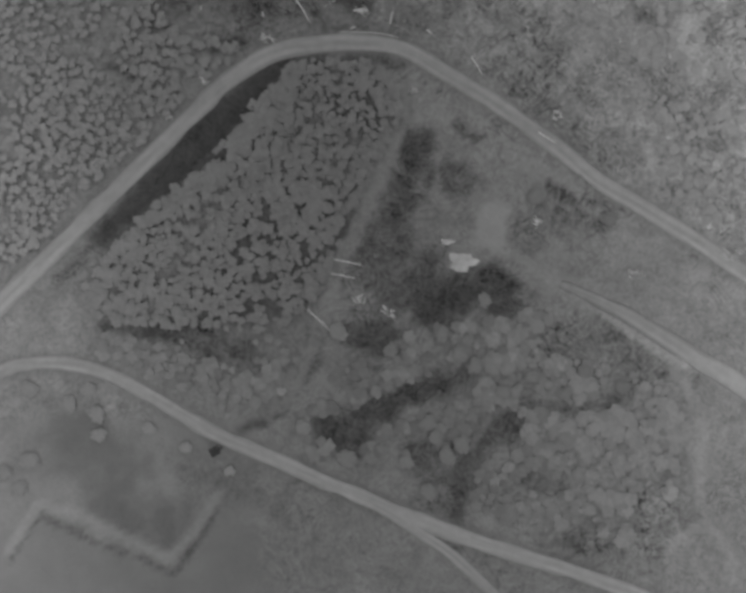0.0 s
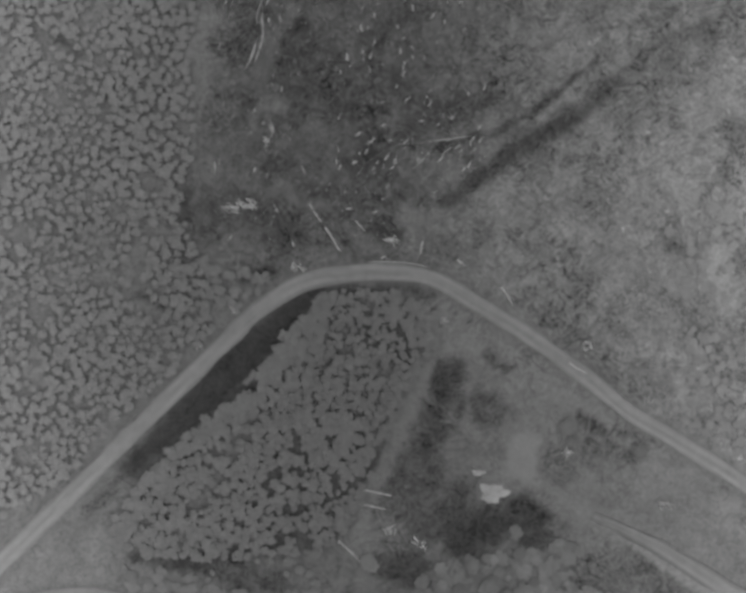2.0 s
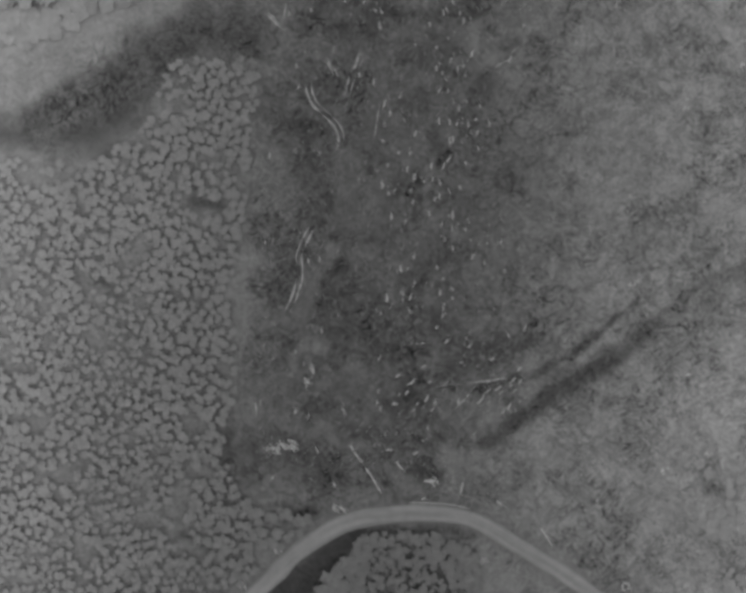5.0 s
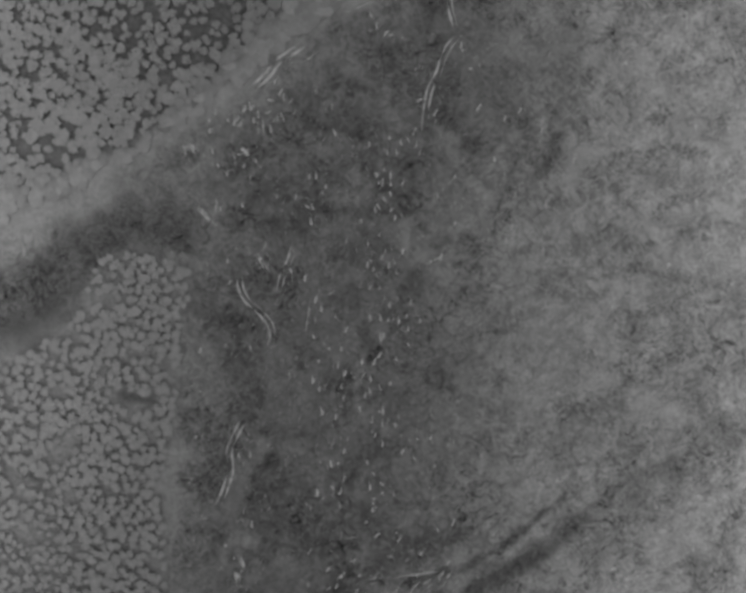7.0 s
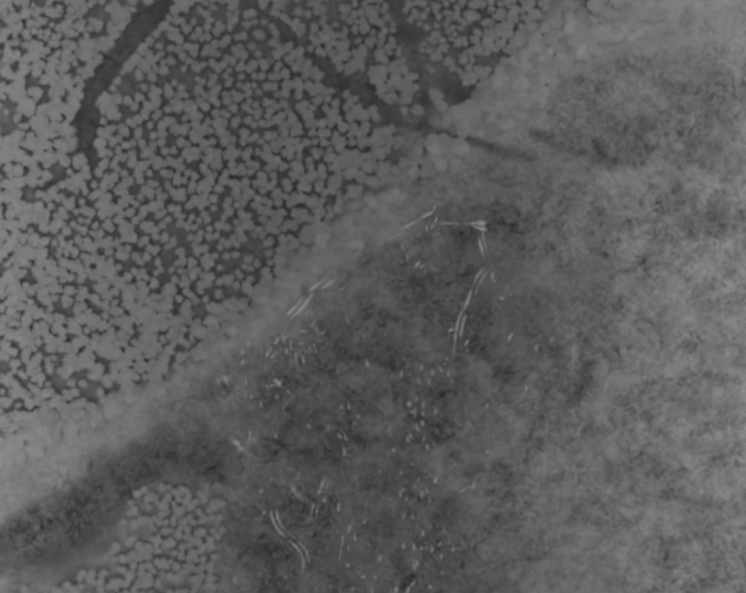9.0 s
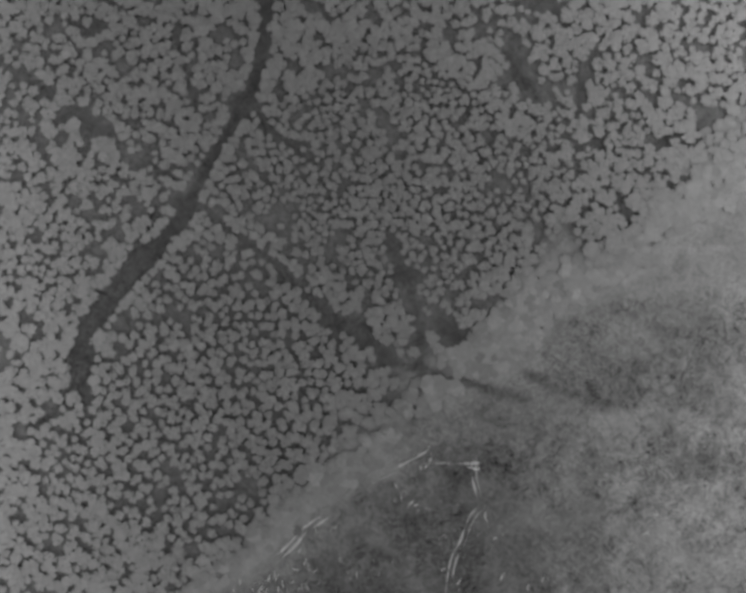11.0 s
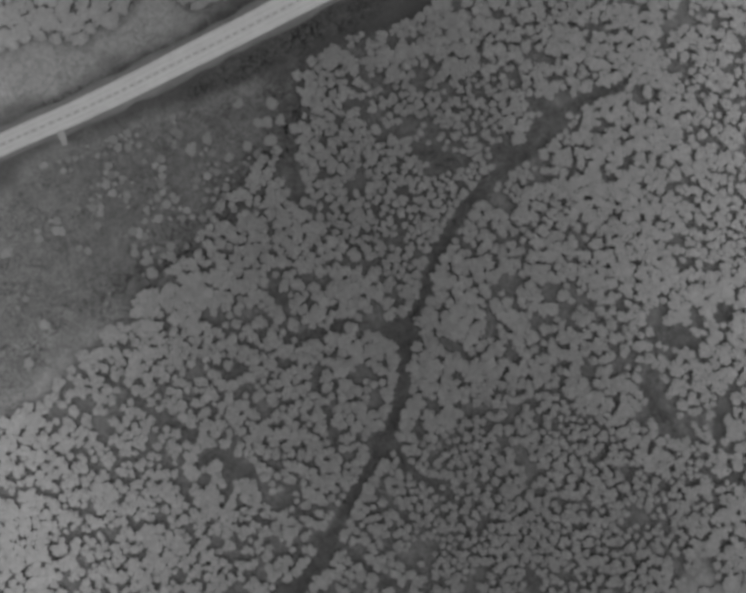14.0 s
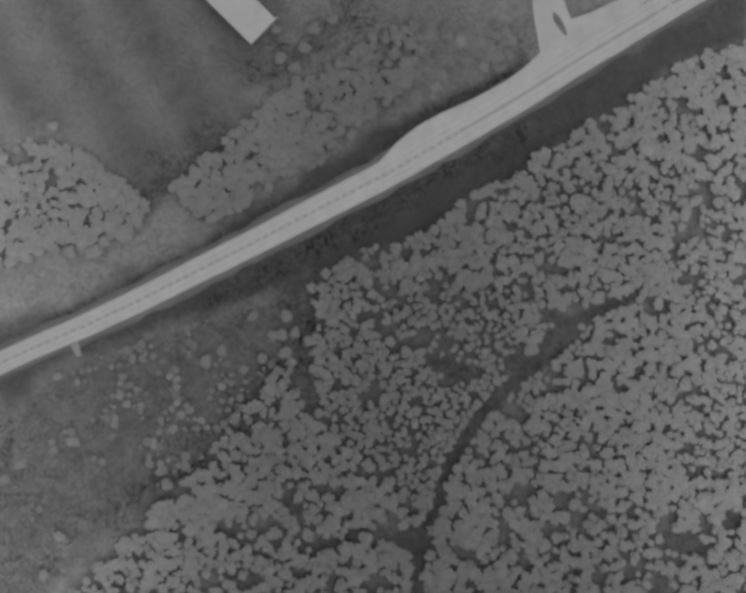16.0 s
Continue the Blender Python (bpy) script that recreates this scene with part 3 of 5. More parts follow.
def ground_tones(x, y):
    g = np.full(x.shape, 92.0)
    speck = np.full(x.shape, 0.5)

    def lay(weight, value, spot=None):
        nonlocal g, speck
        g = g * (1 - weight) + value * weight
        if spot is not None:
            speck = speck * (1 - weight) + spot * weight

    jx, jy = x + 7 * (fbm(x, y, 11, 21) - 0.5) + 2.5 * (fbm(x, y, 3, 23) - 0.5), y + 7 * (fbm(x, y, 11, 22) - 0.5) + 2.5 * (fbm(x, y, 3, 24) - 0.5)
    g += 14 * (fbm(x, y, 22, 31) - 0.5)
    lay(region(SCRUB_EAST, jx, jy, 8), 98, 0.95)
    lay(region(HEATH_EAST, jx, jy, 20), 92, 1.05)
    lay(region(HEATH_DARK, jx, jy, 26), 73, 1.2)
    lay(region(HEATH_WEDGE, jx, jy, 6), 85, 0.9)
    # mats of heather and moss on the heath, with bare seams between them
    heath = np.maximum(region(HEATH_EAST, jx, jy, 12), region(HEATH_DARK, jx, jy, 12))
    mats = np.clip((fbm(x, y, 7.5, 91) - 0.49) / 0.06, -1, 1)
    seam = np.exp(-((fbm(jx, jy, 15, 93) - 0.5) / 0.022) ** 2) * np.clip(3 * vnoise(x, y, 14, 95) - 0.9, 0, 1)
    g += heath * (4.5 * mats - 11 * seam)
    speck *= 1 - 0.35 * heath * np.clip(mats, 0, 1)
    lay(region(GRASS_BELT, jx, jy, 5), 105, 0.3)
    lay(region(DARK_BAND_WEST, jx, jy, 7), 57, 0.3)
    lay(region(OPEN_SCRUB, jx, jy, 6), 73, 0.7)
    lay(region(FIELD_FAR, jx, jy, 4), 78, 0.3)
    lay(region(YARD_SOUTHWEST, jx, jy, 2), 88, 0.15)
    lay(region(VERGE_MAIN, jx, jy, 4), 57, 0.35)
    lay(region(VERGE_MAIN_NORTH, jx, jy, 4), 59, 0.35)
    for stand in (STAND_TRIANGLE, STAND_WEST, STAND_NORTHWEST, STAND_FAR, STAND_FAR_WEST):
        lay(region(stand, x, y, 3), 80 if stand is STAND_NORTHWEST else 92 if stand is STAND_WEST else 90, 0.5)
    for area in STAND_OPEN:
        lay(region(area, x, y, 5), 75, 0.5)
    rough = 0.9 * (vnoise(x, y, 5, 77) - 0.5) + 0.9 * (vnoise(x, y, 2.2, 78) - 0.5)
    wx, wy = x + 3 * (fbm(x, y, 11, 21) - 0.5), y + 3 * (fbm(x, y, 11, 22) - 0.5)
    veil = np.clip(0.85 + 0.4 * fbm(x, y, 4, 79), 0, 1)
    blot = vnoise(x, y, 2.5, 80) - 0.5
    for line, half, value in HOLLOWS:
        d = line_distance(line, wx, wy) + half * rough
        lay(np.clip((half * 1.75 - d) / (half * 1.25), 0, 1) * veil, value + 5 * (half > 2), 1.1 if half < 5.8 else 0.25)
    for line, half, value in PATCHES:
        d = line_distance(line, jx, jy) + half * blot
        lay(np.clip((half * 1.4 - d) / (half * 0.9), 0, 1) * 0.85, value, 0.4)
    swell = vnoise(x, y, 3.5, 97)
    for line, half in GAPS:
        wide = half * (0.6 + 0.8 * swell) + 0.25
        lay(np.clip((wide * 1.5 - line_distance(line, x, y) - wide * 0.6 * rough) / wide, 0, 1), 61 if half > 1 else 67, 0.7)
    # grass verges and hollow ruts of the tracks
    for line, half, value in ((ROAD_LOOP, 2.9, 84), (ROAD_SOUTH, 2.6, 82), (SAND_TRACK, 2.6, 97), (PATH_RIDE, 1.6, 94), (PATH_EAST, 1.1, 99), (PATH_RING, 1.0, 101),
                              (PATH_YARD, 1.1, 103), (PATH_YARD_EAST, 1.1, 101), (SAND_TRACK_EDGE, 1.0, 114)):
        lay(np.clip((half * 1.4 - line_distance(line, x, y)) / (half * 0.7), 0, 1) * 0.8, value, 0.3)
    lay(np.clip((4.2 - line_distance(SAND_PAD, jx, jy)) / 1.5, 0, 1), 103, 0.15)
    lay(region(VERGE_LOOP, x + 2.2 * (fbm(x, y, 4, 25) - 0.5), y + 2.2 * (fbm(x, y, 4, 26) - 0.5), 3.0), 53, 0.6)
    speck = np.where((y < -20) & (x < -35), speck * 0.4, speck)
    # tractor strips of the far field
    stripes = 0.5 + 0.5 * np.sin((x * 0.86 + y * 0.5) / 2.6)
    g += region(FIELD_FAR, x, y, 4) * (6 + 12 * fbm(x, y, 7, 51)) * (stripes - 0.4)
    # sensor vignette painted into the ground tone: brighter towards both flanks
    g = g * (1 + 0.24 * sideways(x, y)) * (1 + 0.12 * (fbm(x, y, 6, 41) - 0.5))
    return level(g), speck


def grid_mesh(name, xs, ys, height):
    gx, gy = np.meshgrid(xs, ys)
    z = height(gx, gy)
    co = np.stack([gx, gy, z], -1).reshape(-1, 3)
    nx, ny = len(xs), len(ys)
    i = (np.arange(ny - 1)[:, None] * nx + np.arange(nx - 1)).ravel()
    quads = np.stack([i, i + 1, i + nx + 1, i + nx], -1)
    return raw_mesh(name, co, quads), gx.ravel(), gy.ravel()


def raw_mesh(name, co, faces, smooth=True, normals=None):
    me = bpy.data.meshes.new(name)
    k = faces.shape[1]
    me.vertices.add(len(co))
    me.vertices.foreach_set("co", np.asarray(co, np.float32).ravel())
    me.loops.add(faces.size)
    me.loops.foreach_set("vertex_index", faces.ravel().astype(np.int32))
    me.polygons.add(len(faces))
    me.polygons.foreach_set("loop_start", np.arange(0, faces.size, k, dtype=np.int32))
    if smooth:
        me.polygons.foreach_set("use_smooth", np.ones(len(faces), bool))
    me.update(calc_edges=True)
    if normals is not None:
        me.normals_split_custom_set_from_vertices(normals)
    return me


def set_values(me, name, values):
    at = me.attributes.new(name, "FLOAT", "POINT")
    at.data.foreach_set("value", np.asarray(values, np.float32).ravel())


ACROSS = ((-1, 0.66), (-0.84, 0.86), (-0.55, 1.04), (-0.25, 0.98), (0, 0.93), (0.25, 0.98), (0.55, 1.04), (0.84, 0.86), (1, 0.66))


def strip(name, line, width, z, material, seed=0, wobble=0.25, crown=0.05, pale=1.0):
    """A road or track: nine points across, cambered, with uneven edges and worn wheel tracks. width, pale: one, or one for each point of the line."""
    p = np.array(smooth_line(line))
    d = np.gradient(p, axis=0)
    d /= np.linalg.norm(d, axis=1)[:, None] + 1e-9
    n = np.stack([-d[:, 1], d[:, 0]], -1)
    along = np.r_[0, np.cumsum(np.linalg.norm(np.diff(p, axis=0), axis=1))]
    ease = np.linspace(0, 1, len(p))
    half = np.full(len(p), 0.5) * (width if np.isscalar(width) else np.interp(ease, np.linspace(0, 1, len(width)), width))
    shade = np.full(len(p), 1.0) * (pale if np.isscalar(pale) else np.interp(ease, np.linspace(0, 1, len(pale)), pale))
    rows, worn = [], []
    for k, (u, wear) in enumerate(ACROSS):
        w = half + (wobble * (vnoise(along, along * 0 + k * 50, 4, seed) - 0.5) * 2 if abs(u) > 0.8 else 0)
        q = p + n * (u * w)[:, None]
        rows.append(np.c_[q, np.full(len(q), z + crown * (1 - u * u) - (0.06 if abs(u) == 1 else 0))])
        worn.append(wear * shade * (0.86 + 0.28 * vnoise(along, along * 0 + k * 9, 6, seed + 40)))
    co = np.stack(rows, 1).reshape(-1, 3)
    m = len(ACROSS)
    i = (np.arange(len(p) - 1)[:, None] * m + np.arange(m - 1)).ravel()
    quads = np.stack([i, i + m, i + m + 1, i + 1], -1)[:, ::-1]
    me = raw_mesh(name, co, quads)
    set_values(me, "wear", np.stack(worn, 1))
    me.materials.append(material)
    return new(name, me)


ROAD_LINES = (ROAD_LOOP, ROAD_SOUTH, ROAD_FORK, ROAD_MAIN, ROAD_LAYBY, ROAD_SIDE)


def ground_height(x, y):
    """Uneven ground that lies level under the roads, with a shallow ditch on both sides of the main road."""
    near = np.full(x.shape, 1e9)
    for line in ROAD_LINES:
        near = np.minimum(near, line_distance(line, x, y))
    main = line_distance(ROAD_MAIN, x, y)
    ditch = 0.45 * np.exp(-((main - 8.5) / 1.6) ** 2)
    return -(0.1 + 0.35 * fbm(x, y, 9, 3)) * np.clip((near - 2.5) / 4, 0, 1) - ditch - 0.03


xs, ys = spaced(-190, 130, 1.15, 2500), spaced(-110, 520, 1.15, 2500)
me, gx, gy = grid_mesh("ground", xs, ys, ground_height)
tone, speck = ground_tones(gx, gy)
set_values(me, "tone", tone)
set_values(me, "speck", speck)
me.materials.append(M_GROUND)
ground = tagged(new("ground", me), "mottled grey heath and forest floor", "ground", kind="structure")

# pale: the track's own tone, with some sensor vignette painted into its ends
tagged(strip("road_1", ROAD_LOOP, [4.3, 4.3, 4.2, 4.1, 3.9, 3.9, 3.9], 0.06, M_GRAVEL, 1, 0.35, pale=[1.42, 1.38, 1.3, 1.2, 1.1, 1.0, 0.9, 0.86, 0.86, 0.84, 0.84, 0.84, 0.86, 0.9, 0.98, 1.08, 1.15, 1.25, 1.35, 1.4]), "pale gravel forest track bending round the stand", "road", kind="structure")
tagged(strip("road_2", ROAD_SOUTH, 3.5, 0.06, M_GRAVEL, 2, 0.35, pale=[1.2, 1.12, 1.02, 0.95, 0.95, 1.0, 1.1, 1.2]), "pale gravel track", "road", kind="structure")
tagged(strip("road_3", ROAD_FORK, 2.8, 0.055, M_GRAVEL, 3, pale=0.9), "narrow gravel fork", "road", kind="structure")
MAIN_WIDTHS = [5.0, 5.2, 5.4, 5.6, 5.8, 6.0, 6.2, 6.5, 6.7, 6.9, 7.0, 7.0, 7.0, 7.0, 7.0, 7.0, 7.0]
tagged(strip("shoulder", ROAD_MAIN, [w + 2.6 for w in MAIN_WIDTHS], 0.03, M_VERGE, 9, 0.5), "grey gravel shoulder under the main road", "road", kind="structure")
road_main = tagged(strip("road_4", ROAD_MAIN, MAIN_WIDTHS, 0.09, M_ASPHALT, 4, 0.1), "bright warm asphalt main road", "road", kind="structure")
tagged(strip("road_5", ROAD_LAYBY, [0.8, 3.0, 4.6, 4.4, 3.8, 3.6, 4.6, 6.0], 0.075, M_ASPHALT, 5, 0.1), "asphalt lay-by widening beside the main road", "road", kind="structure")
tagged(strip("road_6", ROAD_SIDE, [5.0, 5.4, 6.2, 7.4, 9.0, 11.0], 0.065, M_ASPHALT, 6, 0.1), "asphalt side road with a flared mouth", "road", kind="structure")
tagged(strip("road_7", ROAD_SIDE_EAST, [6.5, 6.2, 5.6, 4.4, 3.2, 2.0], 0.05, M_ASPHALT, 7, 0.1), "asphalt slip arm of the side road", "road", kind="structure")
tagged(strip("road_8", SAND_TRACK[:7], [4.4, 4.3, 4.2, 3.9, 3.4, 2.6, 1.4], 0.03, M_GRAVEL, 8, 0.5, pale=[1.6, 1.55, 1.4, 1.2, 1.0, 0.85, 0.75]), "sandy track fading into the clearing", "road", kind="structure")

# ---- trees ----
def leaf_clumps(centres, sizes, rng):
    """Leaf clumps: jittered four-sided domes with a flat underside."""
    base = np.array([(1, 0, 0), (-1, 0, 0), (0, 1, 0), (0, -1, 0), (0, 0, 1)], float)
    tri = np.array([(0, 2, 4), (2, 1, 4), (1, 3, 4), (3, 0, 4), (2, 0, 1), (1, 0, 3)])
    n = len(centres)
    turn = rng.uniform(0, 6.283, n)
    c, s = np.cos(turn)[:, None], np.sin(turn)[:, None]
    v = base[None] * rng.uniform(0.75, 1.25, (n, 5, 3)) * sizes[:, None, None] * np.array([1, 1, 0.6])
    v = np.stack([v[..., 0] * c - v[..., 1] * s, v[..., 0] * s + v[..., 1] * c, v[..., 2]], -1) + centres[:, None]
    return v.reshape(-1, 3), (tri[None] + 5 * np.arange(n)[:, None, None]).reshape(-1, 3)


def spike(a, b, ra, rb, sides):
    """A tapered limb from a to b, as points and triangles."""
    a, b = np.asarray(a, float), np.asarray(b, float)
    d = (b - a) / np.linalg.norm(b - a)
    u = np.cross(d, (0.3, 0.9, 0.2))
    u /= np.linalg.norm(u)
    w = np.cross(d, u)
    ang = np.arange(sides) * 2 * np.pi / sides
    ring = np.cos(ang)[:, None] * u + np.sin(ang)[:, None] * w
    co = np.r_[a + ring * ra, b + ring * rb]
    i = np.arange(sides)
    j = (i + 1) % sides
    return co, np.r_[np.c_[i, j, j + sides], np.c_[i, j + sides, i + sides]]


def join(pieces):
    cos, tris, n = [], [], 0
    for co, tri in pieces:
        cos.append(co)
        tris.append(tri + n)
        n += len(co)
    return np.concatenate(cos), np.concatenate(tris)


def crown_shape(rng, clumps, low=0.25, flat=0.55):
    """A crown of radius 1 about its middle height 0: clumps on and under an uneven dome."""
    k = np.arange(clumps)
    up = 1 - (k + 0.5) / clumps * (1 + low)
    ang = k * 2.39996 + rng.uniform(0, 6.28)
    lobes = 1 + 0.14 * np.sin(2 * ang + rng.uniform(0, 6.28)) + 0.12 * np.sin(3 * ang + rng.uniform(0, 6.28))
    rad = np.sqrt(np.clip(1 - up * up, 0, 1)) * lobes * rng.uniform(0.5, 0.9, clumps)
    centres = np.stack([rad * np.cos(ang), rad * np.sin(ang), up * flat * rng.uniform(0.85, 1.05, clumps)], -1)
    return leaf_clumps(centres, rng.uniform(0.26, 0.44, clumps) * min(1.0, (24 / clumps) ** 0.35), rng)


def soft_normals(co):
    """Normals of the dome that the clumps lie on, so that a crown shades as one soft body."""
    n = np.stack([co[..., 0] * 0.2, co[..., 1] * 0.2, np.ones(co.shape[:-1])], -1)
    return n / np.linalg.norm(n, axis=-1, keepdims=True)


def trunk_shape(rng):
    """Trunk from 0 to 1 with two limbs, in units of the tree's height."""
    pieces = [spike((0, 0, 0), (0, 0, 0.92), 0.022, 0.006, 4)]
    for k in range(2):
        a = k * 3.1 + rng.uniform(0, 1)
        z = 0.5 + 0.12 * k
        pieces.append(spike((0, 0, z), (0.13 * math.cos(a), 0.13 * math.sin(a), z + 0.1), 0.009, 0.003, 3))
    return join(pieces)


TREE_RNG = np.random.default_rng(5)
CROWNS = [crown_shape(TREE_RNG, 16, 0.12, 0.36) for _ in range(14)]
TRUNKS = [trunk_shape(TREE_RNG) for _ in range(4)]
SHRUBS = [crown_shape(TREE_RNG, 28, 0.0, 0.5) for _ in range(8)]
TUSSOCKS = [crown_shape(TREE_RNG, 5, 0.0, 0.5) for _ in range(6)]


DENSE_CROWNS = [crown_shape(TREE_RNG, 60, 0.1, 0.4) for _ in range(8)]


def canopy_gaps(x, y, size, seed):
    """A meandering field whose low parts are the gaps between clusters of crowns."""
    wx, wy = x + size * 1.6 * (fbm(x, y, size * 2, seed + 1) - 0.5), y + size * 1.6 * (fbm(x, y, size * 2, seed + 2) - 0.5)
    return 0.84 * fbm(wx, wy, size, seed) + 0.16 * vnoise(wx, wy, size * 2.6, seed + 5)


def scatter(poly, spacing, seed, gap=0.2, size=3.2, clear=0.75, hollows=False, open_gap=None):
    """Tree places on a jittered lattice inside an outline, with that share left open in winding gaps, clear of rides and roads."""
    rng = np.random.default_rng(seed)
    p = np.array(poly)
    x0, y0 = np.maximum(p.min(0), (-200, -120))
    x1, y1 = np.minimum(p.max(0), (140, 530))
    gy = np.arange(y0, y1, spacing * 0.87)
    gx = np.arange(x0, x1, spacing)
    x, y = np.meshgrid(gx, gy)
    x = x + (np.arange(len(gy)) % 2)[:, None] * spacing / 2
    x, y = (x + rng.uniform(-0.36, 0.36, x.shape) * spacing).ravel(), (y + rng.uniform(-0.36, 0.36, y.shape) * spacing).ravel()
    ok = inside(poly, x + 3 * (fbm(x, y, 7, 61) - 0.5), y + 3 * (fbm(x, y, 7, 62) - 0.5))
    x, y = x[ok], y[ok]
    field = canopy_gaps(x, y, size, seed)
    share = np.full(x.shape, gap) * (0.55 + 0.9 * vnoise(x, y, 26, seed + 8))
    for area in STAND_OPEN:
        share = np.where(inside(area, x, y), open_gap or gap * 1.5, share)
    ok = np.argsort(np.argsort(field)) / len(field) > share
    for line, half in GAPS:
        ok &= line_distance(line, x, y) > half * (0.6 + 0.8 * vnoise(x, y, 3.5, 97)) + clear * (1.0 if half > 0.75 else 0.5)
    for line in (PATH_EAST, PATH_RING, PATH_RIDE, PATH_YARD, SAND_TRACK, SAND_TRACK_EDGE):
        ok &= line_distance(line, x, y) > 1.6
    for line in ROAD_LINES:
        ok &= line_distance(line, x, y) > 3.4
    if hollows:
        for line, half, _ in HOLLOWS:
            ok &= line_distance(line, x, y) > half + 0.3
    return x[ok], y[ok]


def ride_edges(poly, seed):
    """Trees that stand in a row on both sides of the wider rides."""
    rng = np.random.default_rng(seed)
    out = []
    for line, half in GAPS:
        if half < 1.05 or len(line) < 3:
            continue
        p = np.array(smooth_line(line, 2.1))
        d = np.gradient(p, axis=0)
        d /= np.linalg.norm(d, axis=1)[:, None]
        n = np.stack([-d[:, 1], d[:, 0]], -1)
        for s in (-1, 1):
            out.append(p + n * s * (half + rng.uniform(0.9, 1.5, (len(p), 1))))
    q = np.concatenate(out)
    ok = inside(poly, q[:, 0], q[:, 1])
    for line, half in GAPS:
        ok &= line_distance(line, q[:, 0], q[:, 1]) > half + 0.6
    return q[ok, 0], q[ok, 1]


def planted(name, x, y, radius, height, seed, material, shapes, label, category, trunks=True, lift=0.7, vignette=0.85, stretch=1.0, own_tone=None):
    """Many trees or shrubs too many to count, joined into one."""
    rng = np.random.default_rng(seed)
    n = len(x)
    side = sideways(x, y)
    r = (radius[0] + (radius[1] - radius[0]) * rng.random(n) ** 1.3) * (0.85 + 0.3 * vnoise(x, y, 14, seed + 3))
    h = rng.uniform(*height, n)
    turn = rng.uniform(0, 6.283, n)
    long = rng.uniform(1.0, stretch, n) if stretch > 1 else np.ones(n)
    # last term paints the sensor vignette into the foliage, brighter towards the flanks
    tone = rng.normal(0, 0.05 if trunks else 0.13, n) + 0.22 * (fbm(x, y, 18, seed + 9) - 0.5) + vignette * side
    if own_tone is not None:
        tone = own_tone * rng.lognormal(0, 0.2, n) - 1
    cos, tris, tones, bent, total = [], [], [], [], 0
    cos_t, tris_t, total_t = [], [], 0
    kind = rng.integers(0, len(shapes), n)
    for k, (co, tri) in enumerate(shapes):
        m = kind == k
        if not m.any():
            continue
        c, s = np.cos(turn[m])[:, None], np.sin(turn[m])[:, None]
        cx, cy = co[:, 0] * long[m, None], co[:, 1] / np.sqrt(long[m, None])
        spun = np.stack([cx * c - cy * s, cx * s + cy * c, co[:, 2] + 0 * c], -1)
        q = np.stack([spun[..., 0] * r[m, None] + x[m, None], spun[..., 1] * r[m, None] + y[m, None],
                      spun[..., 2] * np.minimum(r[m] * 1.2, h[m] * 0.5)[:, None] + (h[m] * lift)[:, None]], -1)
        cos.append(q.reshape(-1, 3))
        bent.append(soft_normals(spun).reshape(-1, 3))
        tris.append((tri[None] + (total + len(co) * np.arange(m.sum()))[:, None, None]).reshape(-1, 3))
        tones.append(np.repeat(tone[m], len(co)))
        total += len(co) * m.sum()
        if trunks:
            tc, tt = TRUNKS[k % len(TRUNKS)]
            q = np.stack([tc[:, 0] * h[m, None] + x[m, None], tc[:, 1] * h[m, None] + y[m, None], tc[:, 2] * h[m, None] - 0.5], -1)
            cos_t.append(q.reshape(-1, 3))
            tris_t.append((tt[None] + (total_t + len(tc) * np.arange(m.sum()))[:, None, None]).reshape(-1, 3))
            total_t += len(tc) * m.sum()
    me = raw_mesh(name, np.concatenate(cos), np.concatenate(tris), normals=np.concatenate(bent))
    set_values(me, "tree_tone", np.concatenate(tones))
    me.materials.append(material)
    ob = tagged(new(name, me), label, category, kind="stuff")
    if trunks:
        tm = raw_mesh("trunks", np.concatenate(cos_t), np.concatenate(tris_t))
        tm.materials.append(M_BARK)
        tk = new("trunks", tm)
        tk.parent = ob
        tagged(tk, kind="stuff")
    return ob


def part(name, me, parent, label=""):
    ob = new(name, me)
    ob.parent = parent
    if label:
        ob["label"] = label
    return ob


def thing(name, x, y, z, label, category, group="", turn=0.0, scale=(1, 1, 1)):
    ob = new(name)
    ob.empty_display_size = 0.3
    ob.location, ob.rotation_euler, ob.scale = (x, y, z), (0, 0, turn), scale
    return tagged(ob, label, category, group)


def crown_mesh(name, shape, tone=0.0):
    co, tri = shape
    me = raw_mesh(name, co, tri, normals=soft_normals(co))
    set_values(me, "tree_tone", np.full(len(co), tone))
    me.materials.append(M_FOLIAGE)
    return me


def trunk_mesh(shape):
    me = raw_mesh("trunk", *shape)
    me.materials.append(M_BARK)
    return me


# five tones of each crown, brighter ones for the painted vignette at the flanks
CROWN_MESHES = [[crown_mesh("crown", c, t) for t in (0.05, 0.2, 0.35, 0.5, 0.65)] for c in DENSE_CROWNS]
BUSH_MESHES = [crown_mesh("crown", c, -0.08) for c in DENSE_CROWNS]
PALE_BUSH_MESHES = [crown_mesh("crown", c, 0.32) for c in DENSE_CROWNS]
TRUNK_MESHES = [trunk_mesh(t) for t in TRUNKS]


